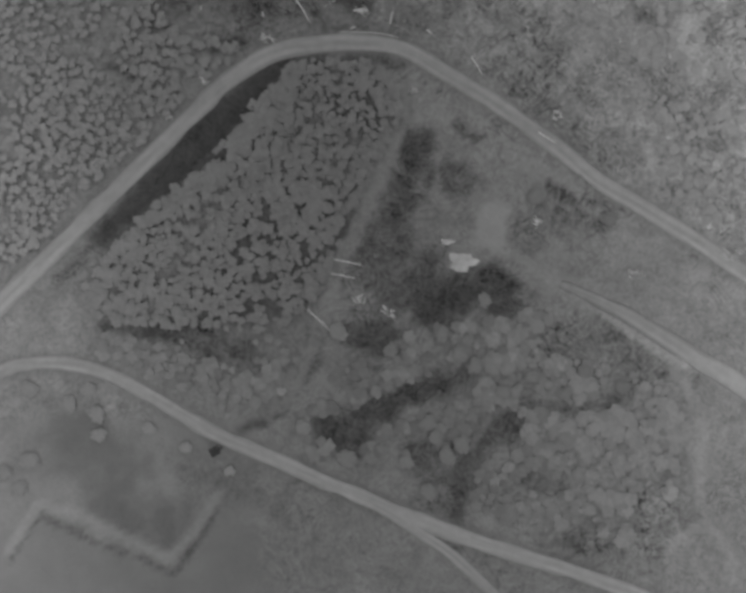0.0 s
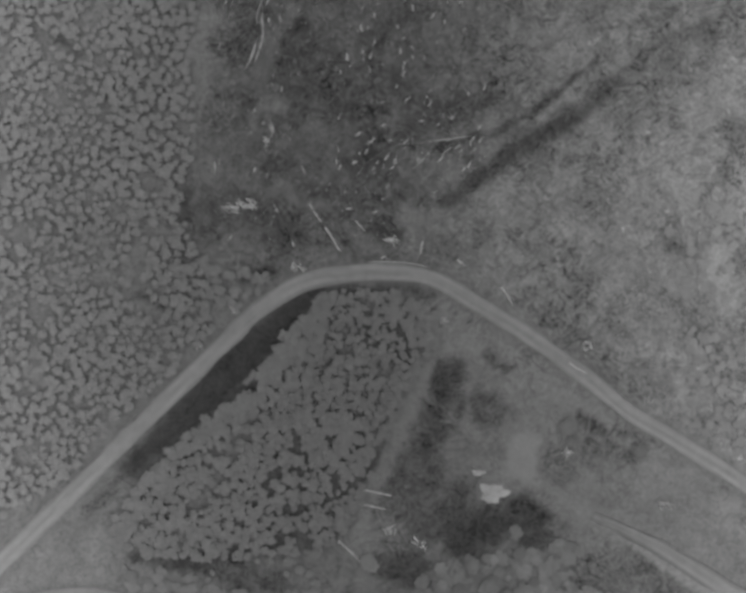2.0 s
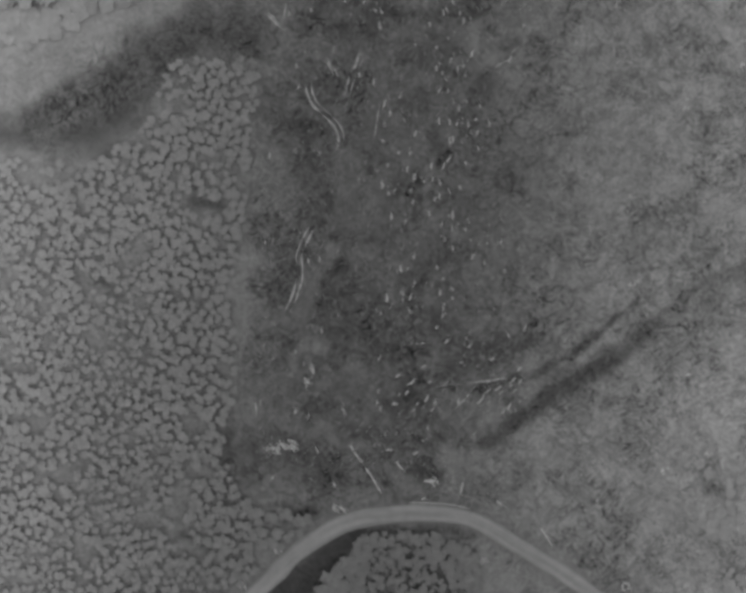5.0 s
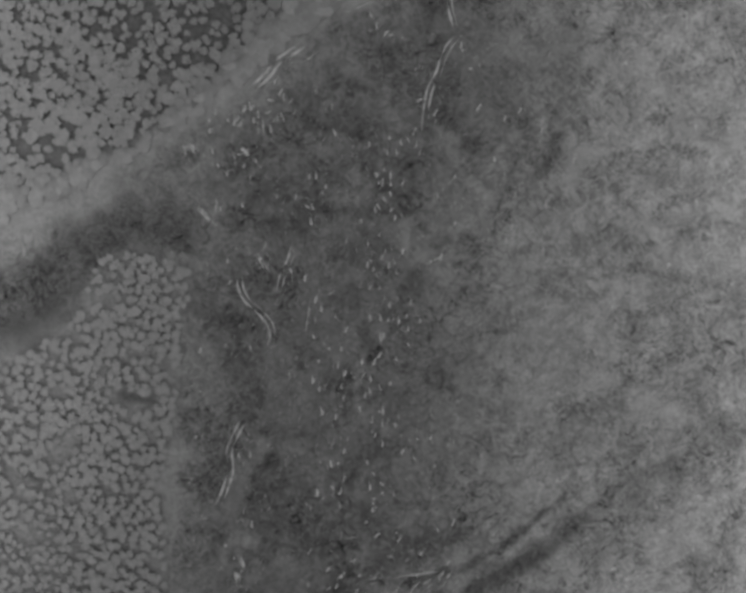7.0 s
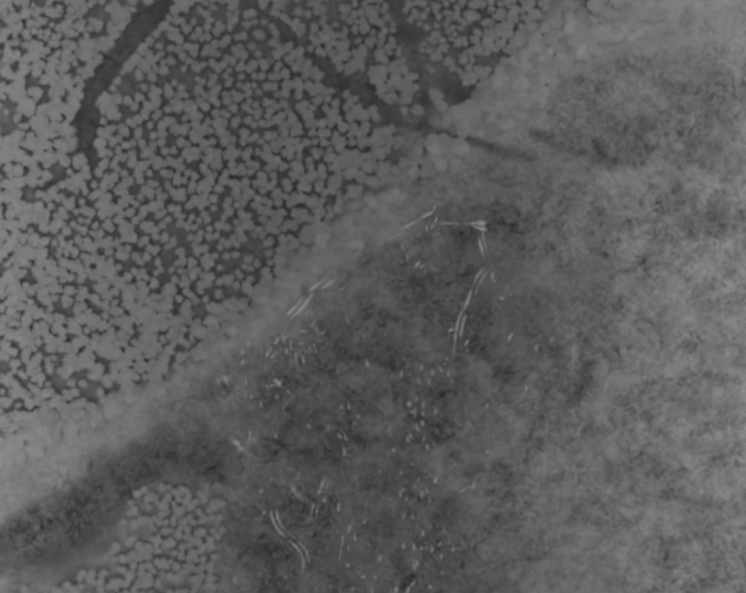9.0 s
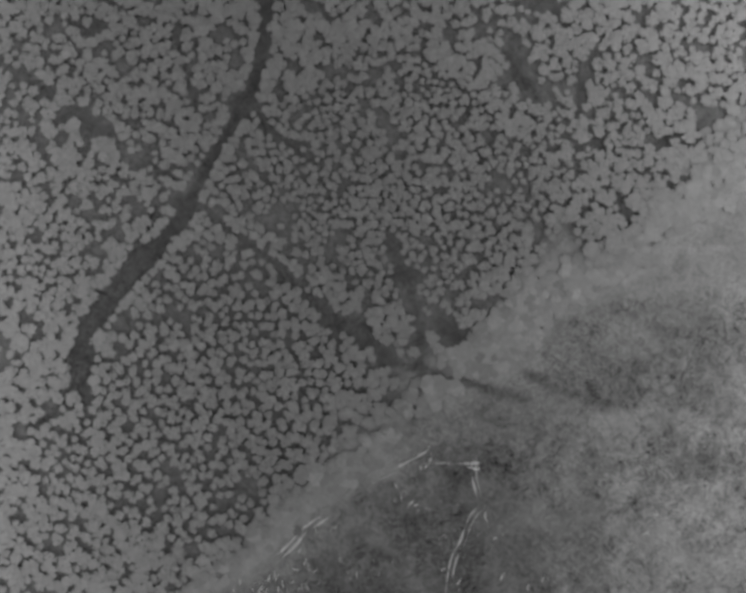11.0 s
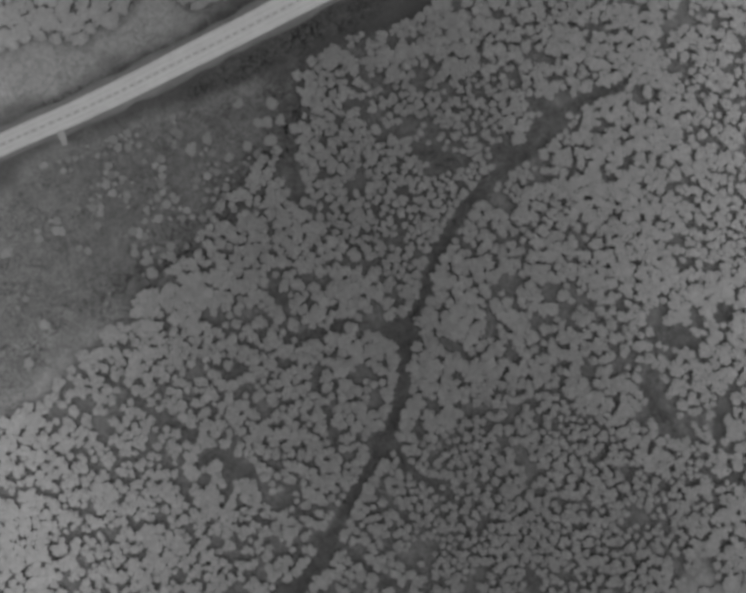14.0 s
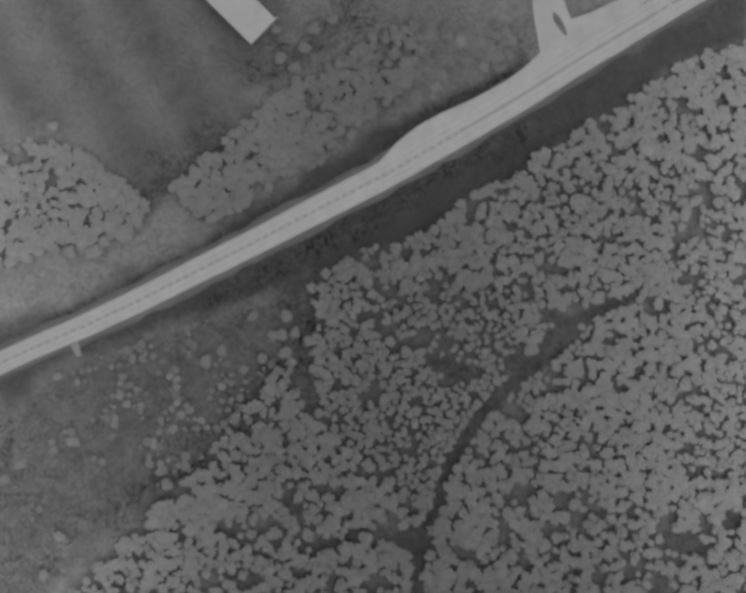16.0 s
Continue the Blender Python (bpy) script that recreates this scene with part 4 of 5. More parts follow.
def pine_tree(x, y, r, h, seed, label, group, name="pine_tree", crowns=None):
    """One tree: trunk with limbs, and a crown of clumps."""
    rng = random.Random(seed)
    ob = thing(name, x, y, -0.3, label, "tree", group, rng.uniform(0, 6.28))
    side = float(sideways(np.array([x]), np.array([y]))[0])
    trunk = part("trunk", rng.choice(TRUNK_MESHES), ob)
    trunk.scale = (h, h, h)
    # crown tone picked by distance from the middle line, to carry the vignette
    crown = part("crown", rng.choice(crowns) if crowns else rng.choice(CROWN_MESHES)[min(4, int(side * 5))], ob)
    crown.location, crown.scale = (0, 0, h * 0.72), (r, r, min(r * 1.2, h * 0.5))
    return ob


# stands
M_YOUNG = foliage_material("young_needle_foliage", 0.129)
M_SAPLING = foliage_material("sapling_foliage", 0.118)
x, y = scatter(STAND_TRIANGLE, 1.4, 11, 0.2, 1.6, open_gap=0.22)
planted("pine_stand", x, y, (0.7, 1.25), (2.1, 2.4), 11, M_SAPLING, CROWNS, "dense stand of young grey-toned pines inside the track bend", "trees")
x, y = scatter(STAND_TRIANGLE_EDGE, 1.6, 12, 0.04)
planted("pine_stand_edge", x - 0.5, y + 0.5, (0.9, 1.5), (2.2, 2.5), 12, M_SAPLING, CROWNS, "closed edge of the young pine stand", "trees")
x, y = scatter(STAND_WEST, 1.9, 13, 0.14, 2.6)
WEST_EDGE = STAND_WEST[6:16]
single = (line_distance(WEST_EDGE, x, y) < 12) & (y > 100)
single &= np.cumsum(single) <= 290
planted("pine_stand_west", x[~single], y[~single], (0.7, 1.2), (2.2, 2.6), 13, M_YOUNG, CROWNS, "open stand of young pines with dark gaps", "trees", vignette=0.85)
for k, (px, py) in enumerate(zip(x[single], y[single])):
    pine_tree(px, py, 0.75 + 0.45 * random.Random(k).random(), 2.3 + 0.4 * random.Random(k + 999).random(), k, "young rounded pine at the edge of dark heath", "pines along the heath edge")
x, y = scatter(STAND_NORTHWEST, 1.8, 14, 0.18, 2.0, open_gap=0.28)
FINE_MIDDLE = [(-42.0, 314.0), (-20.0, 323.0), (-0.6, 327.0), (15.0, 312.0), (27.0, 293.0), (13.0, 277.0), (-0.6, 266.0), (-19.0, 274.5), (-53.0, 296.0)]
for k, (area, spacing, radius, gap) in enumerate(((STAND_OPEN[0], 2.1, (0.85, 1.3), 0.1), (STAND_OPEN[1], 1.7, (0.65, 1.1), 0.14), (FINE_MIDDLE, 1.75, (0.7, 1.1), 0.13))):
    out = ~inside(area, x, y)
    x, y = x[out], y[out]
    ox, oy = scatter(area, spacing, 18 + k, gap, 3.0, open_gap=gap)
    out = inside(STAND_NORTHWEST, ox, oy)
    planted("pine_stand_open", ox[out], oy[out], radius, (2.7, 3.1), 18 + k, M_FOLIAGE, CROWNS, "open pines with round separate crowns over dark ground", "trees")
ex, ey = ride_edges(STAND_NORTHWEST, 24)
x, y = np.r_[x, ex], np.r_[y, ey]
planted("pine_forest", x, y, (0.75, 1.55), (2.7, 3.1), 14, M_FOLIAGE, CROWNS, "large young pine forest cut by narrow rides", "trees")
x, y = scatter(GRASS_BELT, 1.75, 17, 0.03, 3, 0.4)
out = region(GRASS_BELT, x, y, 9) > 0.5 + 0.42 * vnoise(x, y, 3, 19)
x, y = x[out], y[out]
planted("young_thicket", x, y, (1.2, 2.0), (1.5, 1.9), 17, M_FOLIAGE, SHRUBS, "pale closed belt of low young trees along the heath", "trees", False, 0.3, 0.75)
x, y = scatter(STAND_FAR, 1.7, 15, 0.1, 3)
planted("thicket_far", x, y, (0.9, 1.6), (2.7, 3.2), 15, M_FOLIAGE, CROWNS, "closed thicket between field and road", "trees")
x, y = scatter(STAND_FAR_WEST, 1.8, 16, 0.12, 3)
planted("thicket_far_west", x, y, (0.9, 1.7), (2.7, 3.2), 16, M_FOLIAGE, CROWNS, "thicket at the corner of the far field", "trees")

# single trees of the scrub by the main road
for k, (px, py) in enumerate([(-84.5, 385.3), (-75.3, 383.6), (-70.0, 384.9), (-70.8, 389.0), (-69.8, 393.3), (-77.4, 393.2), (-88.2, 382.9), (-79.5, 381.1), (-73.0, 378.9), (-64.7, 387.6), (-67.8, 389.4), (-72.7, 388.9), (-97.2, 354.6), (-121.6, 342.8), (-125.4, 334.0), (-122.4, 436.4), (27.5, 453.8), (32.5, 451.7), (-65.5, 454.4), (-70.9, 452.2), (-63.3, 458.7), (-59.0, 460.9), (-71.9, 458.6), (-67.6, 450.0), (-129.5, 414.4)]):
    pine_tree(px, py, 1.15 + 0.35 * random.Random(k + 50).random(), 3.6, 500 + k, "single round young pine in open scrub", "single trees in the scrub")
for k, (px, py) in enumerate([(17.3, 7.5), (11.4, -4.8), (-32.4, 15.2), (15.1, -7.5), (8.6, -27.9), (6.0, -23.6), (11.9, -25.2), (7.6, 0.0), (4.3, -20.4), (39.8, -8.6), (48.3, -12.3), (35.5, -13.9), (21.5, -13.4), (-14.0, -28.5), (4.3, -36.0), (29.2, 31.3), (45.8, 25.8)]):
    pine_tree(px, py, 1.5 + 0.8 * random.Random(k + 80).random(), 1.6, 700 + k, "broad pale bush in the rough clearing", "bushes in the clearing", "bush", BUSH_MESHES)

for k, (px, py, r) in enumerate([(-87.2, -12.9, 2.1), (-77.9, -16.2, 1.8), (-73.4, -12.9, 1.7), (-71.5, -18.6, 1.9), (-70.9, -23.3, 1.8), (-59.4, -21.8, 1.5), (-50.9, -26.1, 1.4), (-40.9, -31.4, 1.3), (-86.8, -29.2, 2.3), (-89.4, -35.7, 1.9), (-92.5, -32.2, 1.8)]):
    pine_tree(px, py, r, 1.3, 750 + k, "pale round bush beside the gravel track", "bushes beside the track", "bush", PALE_BUSH_MESHES)

# scrub, bushes and tussocks
M_SCRUB = foliage_material("scrub_foliage", 0.113)
x, y = scatter(SCRUB_SOUTHEAST, 1.9, 31, 0.42, 3.2, hollows=True)
planted("scrub", x, y, (0.7, 2.0), (0.8, 1.5), 31, M_SCRUB, SHRUBS, "soft grey scrub of mixed bushes", "scrub", False, 0.06)
x, y = scatter(SCRUB_SOUTHWEST, 1.8, 32, 0.3, 4, hollows=True)
planted("scrub_southwest", x, y, (0.7, 1.6), (0.8, 1.6), 32, M_SCRUB, SHRUBS, "low scrub at the foot of the pine stand", "scrub", False, 0.1)
x, y = scatter(SCRUB_EAST, 2.0, 33, 0.55, 6)
x, y = x[(x > 52) & (y < 85)], y[(x > 52) & (y < 85)]
planted("scrub_east", x, y, (0.6, 1.6), (0.3, 0.6), 33, M_SCRUB, SHRUBS, "pale low bushes on open ground", "scrub", False, 0.0, 0.8)
x, y = scatter(SCRUB_FAR, 1.7, 36, 0.25, 5)
planted("scrub_far", x, y, (0.7, 1.7), (0.6, 1.2), 36, M_SCRUB, SHRUBS, "soft grey scrub beside the side road", "scrub", False, 0.05)
x, y = scatter(OPEN_SCRUB, 2.0, 34, 0.72, 4)
planted("scrub_by_road", x, y, (0.4, 1.2), (0.4, 0.9), 34, M_SCRUB, SHRUBS, "scattered small bushes beside the main road", "scrub", False, 0.1, 0.5)
x, y = scatter(HEATH_EAST, 1.6, 35, 0.42, 4, hollows=True)
planted("heather", x, y, (0.3, 0.8), (0.15, 0.4), 35, foliage_material("heather", 0.095), TUSSOCKS, "low heather tussocks on dark heath", "heather", False, 0.0, 0.5, 2.2, ground_tones(x, y)[0] / 0.095)

# ---- ruts, branches, logs ----
M_RUT = plain("bare_rut", 0.26, 0.25, 0.8, 3.0)
M_WOOD = plain("weathered_wood", 0.4, 0.2, 1.2, 6.0)
M_DARK = plain("cold_sheet_metal", 0.025, 0.3, 2.0, 9.0, 0.6)
M_SEAM = plain("road_seam", 0.21, 0.2, 1.0, 5.0)


def rut(line, gauge=1.3, width=0.28, seed=0, label="pale sandy wheel ruts pressed into dark heath"):
    """A pair of wheel ruts, or one where the gauge is 0: each a broken, slightly raised sand ribbon."""
    ob = tagged(new("wheel_ruts"), label, "wheel ruts", "wheel ruts on the heath")
    ob.location = (line[0][0], line[0][1], 0)
    p = np.array(smooth_line(line, 0.6))
    d = np.gradient(p, axis=0)
    d /= np.linalg.norm(d, axis=1)[:, None] + 1e-9
    n = np.stack([-d[:, 1], d[:, 0]], -1)
    along = np.arange(len(p)) * 0.6
    for k, off in enumerate((-gauge / 2, gauge / 2) if gauge else (0.0,)):
        fade = vnoise(along, along * 0 + k * 31, 2.5, seed)
        half = width / 2 * np.clip(3.0 * fade - 0.75, 0.04, 1.35)
        ends = np.clip(np.minimum(np.arange(len(p)), np.arange(len(p))[::-1]) / 3, 0.15, 1)
        mid = p + n * (off + 0.12 * (fade - 0.5)[:, None]) - np.array(line[0])
        z = float(ground_height(np.array([line[0][0]]), np.array([line[0][1]]))[0])
        deep = ground_height(*(mid + np.array(line[0])).T) + 0.04
        rows = [np.c_[mid + n * (u * half * ends)[:, None], deep + (0.05 if u == 0 else 0.0)] for u in (-1, 0, 1)]
        co = np.stack(rows, 1).reshape(-1, 3)
        i = (np.arange(len(p) - 1)[:, None] * 3 + np.arange(2)).ravel()
        me = raw_mesh("rut", co, np.stack([i, i + 1, i + 4, i + 3], -1))
        me.materials.append(M_RUT)
        part("rut", me, ob)
    return ob


for k, (line, gauge) in enumerate((
        ([(-39.0, 167.5), (-38.8, 164.7), (-37.5, 162.0), (-35.3, 160.0), (-33.4, 158.1), (-31.9, 155.9), (-31.5, 153.1), (-32.3, 150.7)], 1.25), ([(-38.6, 133.3), (-40.3, 130.0), (-41.5, 126.7), (-41.3, 122.3), (-42.7, 117.3), (-44.4, 113.6)], 1.2),
        ([(-26.5, 174.0), (-27.6, 170.7), (-29.1, 167.4), (-30.0, 164.1)], 1.2), ([(-35.3, 172.7), (-33.8, 170.7), (-32.5, 168.3)], 0.7), ([(-43.5, 186.1), (-44.0, 182.0)], 1.3), ([(-49.2, 183.9), (-46.4, 181.2), (-44.0, 179.2)], 0.6),
        ([(-24.2, 221.0), (-26.9, 219.1), (-30.1, 216.9), (-32.5, 213.9), (-35.7, 210.9)], 1.3), ([(-21.2, 219.0), (-24.2, 216.8)], 0.0), ([(11.6, 222.8), (9.6, 220.8), (8.3, 218.1), (6.9, 214.2), (5.2, 211.0), (4.3, 207.1), (3.7, 201.0)], 1.2),
        ([(-22.4, 210.7), (-20.7, 208.8)], 0.9), ([(-13.6, 229.0), (-7.0, 232.0), (-0.3, 235.7)], 1.0), ([(-2.6, 232.8), (3.5, 232.9), (9.0, 232.7)], 0.0), ([(9.5, 235.1), (9.7, 229.6), (10.8, 225.2)], 1.0),
        ([(-16.5, 92.2), (-10.4, 96.1), (-1.5, 97.1), (11.8, 99.0)], 0.0), ([(-12.6, 93.7), (-3.8, 96.8), (9.6, 98.2)], 0.0), ([(-8.2, 88.6), (-0.4, 95.2), (8.4, 97.6)], 0.0), ([(-17.8, 127.1), (-16.9, 129.7)], 0.0),
        ([(-39.8, 93.4), (-40.3, 96.7), (-38.6, 99.5), (-39.2, 102.3)], 0.6), ([(-51.4, 93.5), (-51.2, 89.6)], 1.1), ([(-24.0, 153.1), (-23.2, 157.5), (-22.6, 161.9)], 0.0), ([(1.4, 167.9), (5.2, 170.7), (9.7, 172.6)], 0.0),
        ([(21.9, 52.3), (27.2, 48.8), (32.6, 45.2)], 0.0), ([(-17.1, 69.4), (-7.8, 69.0), (-1.8, 67.8)], 0.0), ([(-32.0, 92.8), (-30.4, 89.5)], 0.6), ([(-41.5, 204.3), (-38.7, 206.0)], 0.6), ([(-34.3, 204.8), (-34.0, 200.4)], 1.2))):
    rut(line, gauge, 0.5 if len(line) == 5 else 0.38 if gauge else 0.18, k)


def branch_mesh(rng):
    """A crooked fallen branch 1 m long along x, with two side twigs."""
    p = [np.array((-0.5, 0, 0.07)), np.array((-0.1, rng.uniform(-0.07, 0.07), 0.1)), np.array((0.5, rng.uniform(-0.05, 0.05), 0.06))]
    pieces = [spike(p[0], p[1], 0.075, 0.065, 5), spike(p[1], p[2], 0.065, 0.03, 5)]
    pieces.append(spike(p[1], p[1] + (0.22, 0.12, 0.05), 0.03, 0.012, 3))
    pieces.append(spike((p[1] + p[2]) / 2, (p[1] + p[2]) / 2 + (0.16, -0.1, 0.04), 0.025, 0.01, 3))
    me = raw_mesh("branch", *join(pieces))
    me.materials.append(M_WOOD)
    return me


BRANCH_MESHES = [branch_mesh(random.Random(k)) for k in range(8)]


def branch(x, y, length, turn, seed, label="pale weathered branch lying on dark heath", thick=1.0, group="fallen branches on the heath", name="branch"):
    ob = new(name, BRANCH_MESHES[seed % 8])
    z = float(ground_height(np.array([x]), np.array([y]))[0])
    ob.location, ob.rotation_euler, ob.scale = (x, y, z - 0.01), (0, 0, turn), (length, 1.5 * thick, 1.3 * thick)
    return tagged(ob, label, "branch" if name == "branch" else "log", group)


stick_rng = random.Random(77)
DRIFTS = [[(-0.2, 198.1), (-5.7, 180.6), (-4.7, 158.6), (-8.1, 131.0), (-7.6, 111.0)], [(-17.9, 159.7), (-15.8, 137.6), (-17.5, 113.3)], [(-19.3, 93.3), (-10.4, 99.9), (0.7, 102.1)], [(-14.9, 91.1), (-1.5, 96.6), (9.6, 98.7)],
          [(-51.6, 195.1), (-44.8, 203.8), (-33.8, 204.8), (-29.3, 207.0)], [(-40.5, 197.1), (-36.2, 191.6)], [(-7.3, 196.8), (-6.4, 183.4)], [(-30.6, 190.4), (-24.1, 185.9)], [(-10.8, 143.6), (-6.6, 135.7), (2.1, 128.8)], [(-4.9, 223.2), (-0.3, 235.2)]]
count = 0
while count < 285:
    bx, by = stick_rng.uniform(-50, 40), stick_rng.uniform(70, 245)
    here, there = np.array([bx]), np.array([by])
    if region(HEATH_DARK, here, there, 14)[0] < 0.3:
        continue
    drift = min(float(line_distance(line, here, there, 60)[0]) for line in DRIFTS)
    if stick_rng.random() > 0.08 + math.exp(-(drift / 3.5) ** 2):
        continue
    aim = radians(88) + stick_rng.gauss(0, 0.28)
    if by < 108 and bx > -22:
        aim = radians(40) + stick_rng.gauss(0, 0.25)
    elif by > 205:
        aim = radians(62) + stick_rng.gauss(0, 0.45)
    branch(bx, by, stick_rng.uniform(0.6, 1.9), aim, count, thick=stick_rng.uniform(0.9, 1.8))
    count += 1


def twigs(number, seed):
    """Small loose sticks and stems strewn over the heath, too many to count."""
    rng = np.random.default_rng(seed)
    x, y = rng.uniform(-52, 45, number * 6), rng.uniform(74, 244, number * 6)
    ok = (region(HEATH_DARK, x, y, 22) > 0.35) & (fbm(x, y, 9, 45) > 0.5)
    x, y = x[ok][:number], y[ok][:number]
    z = ground_height(x, y)
    pieces = []
    for px, py, pz in zip(x, y, z):
        a, half, r = rng.normal(1.45, 0.45), rng.uniform(0.15, 0.55), rng.uniform(0.03, 0.08)
        dx, dy = half * math.cos(a), half * math.sin(a)
        pieces.append(spike((px - dx, py - dy, pz + 0.1), (px + dx, py + dy, pz + 0.14), r, r * 0.5, 4))
    me = raw_mesh("twigs", *join(pieces))
    me.materials.append(M_TWIG)
    tagged(new("twigs", me), "small pale twigs strewn over dark heath", "twigs", kind="stuff")


M_TWIG = plain("grey_twig", 0.26, 0.3, 1.2, 6.0)
twigs(1100, 46)


def pole(a, b, seed, label, thick=1.8):
    dx, dy = b[0] - a[0], b[1] - a[1]
    return branch((a[0] + b[0]) / 2, (a[1] + b[1]) / 2, math.hypot(dx, dy), math.atan2(dy, dx), seed, label, thick, "felled logs by the tracks", "log")


for k, (a, b) in enumerate((
        [(-26.2, 77.3), (-22.7, 71.5)], [(-29.8, 82.8), (-27.0, 78.4)], [(-12.4, 74.3), (-9.1, 74.1)], [(-3.7, 73.8), (-4.2, 71.1)], [(4.2, 69.7), (6.2, 68.3)], [(-21.4, 81.6), (-19.9, 81.5)],
        [(-23.2, 5.4), (-17.7, 0.1)], [(-17.4, 17.0), (-10.8, 15.7)], [(-18.7, 13.8), (-12.4, 12.5)], [(29.7, 45.9), (33.6, 43.5)], [(14.3, 63.3), (16.7, 59.4)], [(-19.1, 78.8), (-17.1, 76.5)])):
    pole(a, b, k, "long pale felled log beside the gravel track", 1.7)
dark_pole = pole(*[(-38.5, 181.9), (-34.3, 181.3)], 5, "short dark log lying on the heath", 2.0)
dark_pole.data = dark_pole.data.copy()
dark_pole.data.materials[0] = M_DARK


def brush_pile(x, y, radius, pieces, seed, label):
    """A heap of cut branches, crossed and stacked."""
    rng = random.Random(seed)
    z = float(ground_height(np.array([x]), np.array([y]))[0])
    ob = thing("brush_pile", x, y, z, label, "brush pile", "brush piles")
    for k in range(pieces):
        p = part("branch", BRANCH_MESHES[k % 8], ob)
        a, d = rng.uniform(0, 6.28), radius * math.sqrt(rng.random()) * 0.8
        p.location = (d * math.cos(a) * 1.2, d * math.sin(a) * 0.8, 0.02 + 0.5 * (1 - d / radius) * rng.random())
        p.rotation_euler = (0, rng.uniform(-0.15, 0.15), rng.gauss(-0.7, 0.5))
        p.scale = (rng.uniform(0.8, 2.2), rng.uniform(1.2, 2.2), 1.5)
    return ob


for k, ((px, py), radius, n) in enumerate(zip([(-44.2, 82.8), (-47.7, 81.6), (-32.5, 68.0), (-39.7, 97.4), (-10.4, 74.2)] + [(-11.4, 7.6), (-4.3, 4.9), (28.8, 25.5), (34.0, 49.7), (73.5, 17.8), (-55.3, 50.1), (51.5, 13.5), (0.7, 55.7)] + [(9.5, 232.3), (-50.5, 196.7), (-37.8, 196.0)] + [(-47.1, 58.1)],
                                              (2.2, 1.8, 1.4, 1.0, 1.3, 1.6, 1.8, 1.3, 1.4, 2.4, 1.0, 1.8, 0.9, 1.7, 1.6, 1.2, 0.8),
                                              (24, 12, 9, 6, 7, 9, 7, 9, 9, 20, 8, 8, 5, 12, 10, 7, 6))):
    brush_pile(px, py, radius, n, k, "loose pile of pale cut branches on dark ground")


# ---- sand heap ----
def mound(x, y, rx, ry, h, label):
    n, m = 40, 12
    ang = np.arange(n) * 2 * np.pi / n
    rim = 1 + 0.16 * np.sin(3 * ang + 1) + 0.12 * np.sin(5 * ang + 2) + 0.07 * np.sin(9 * ang)
    co = [np.array([[0, 0, h]])]
    for k in range(1, m + 1):
        u = k / m
        q = np.stack([rx * u * rim * np.cos(ang), ry * u * rim * np.sin(ang)], -1)
        lump = 0.5 * fbm(q[:, 0] + 50, q[:, 1] + 50, 1.4, 5)
        co.append(np.c_[q, h * (1 - u ** 1.6) * (0.6 + lump) - 0.3 * (k == m)])
    co = np.concatenate(co)
    faces = [(0, 1 + i, 1 + (i + 1) % n) for i in range(n)]
    for k in range(m - 1):
        for i in range(n):
            a, b = 1 + k * n + i, 1 + k * n + (i + 1) % n
            faces += [(a, a + n, b + n), (a, b + n, b)]
    me = raw_mesh("sand_heap", co, np.array(faces))
    me.materials.append(M_SAND)
    ob = new("sand_heap", me)
    ob.location = (x, y, -0.25)
    return tagged(ob, label, "sand heap")


(hx, hy), = [(12.2, 16.3)]
mound(hx, hy, 3.3, 2.3, 1.3, "bright warm heap of bare sand in the clearing")
(hx, hy), = [(41.4, 275.5)]
mound(hx, hy, 1.5, 1.0, 0.5, "small pale sand heap at the thicket edge")
(hx, hy), = [(8.8, 20.9)]
mound(hx, hy, 1.6, 0.7, 0.4, "small pale sand spill beside the heap")


# ---- main road details ----
def road_marks():
    """Dark seam dashes down the middle of the main road, and paler wheel paths."""
    p = np.array(smooth_line(ROAD_MAIN, 1.0))
    d = np.gradient(p, axis=0)
    d /= np.linalg.norm(d, axis=1)[:, None]
    n = np.stack([-d[:, 1], d[:, 0]], -1)
    dash = bmesh.new()
    bmesh.ops.create_cube(dash, size=1.0)
    me = bpy.data.meshes.new("dash")
    dash.to_mesh(me)
    dash.free()
    me.materials.append(M_SEAM)
    for i in range(8, len(p) - 8, 2):
        ob = part("dash", me, road_main)
        ob.location = (p[i][0], p[i][1], 0.145)
        ob.rotation_euler = (0, 0, math.atan2(d[i][1], d[i][0]))
        ob.scale = (1.25 if p[i][0] < -30 else 2.0, 0.42, 0.016)
    for k, off in enumerate((-0.62, -0.28, 0.28, 0.62)):
        half = np.interp(np.linspace(0, 1, len(p)), np.linspace(0, 1, len(MAIN_WIDTHS)), MAIN_WIDTHS) / 2
        line = [tuple(q) for q in p[::12] + n[::12] * (off * half[::12])[:, None]]
        ob = strip("wheel_path", line, 0.55, 0.135 - 0.05 * off * off + 0.002, M_WHEELPATH, 60 + k, 0.12, 0.004)
        ob.parent = road_main


M_WHEELPATH = plain("polished_asphalt", 0.34, 0.06, 0.3, 3.0)
road_marks()


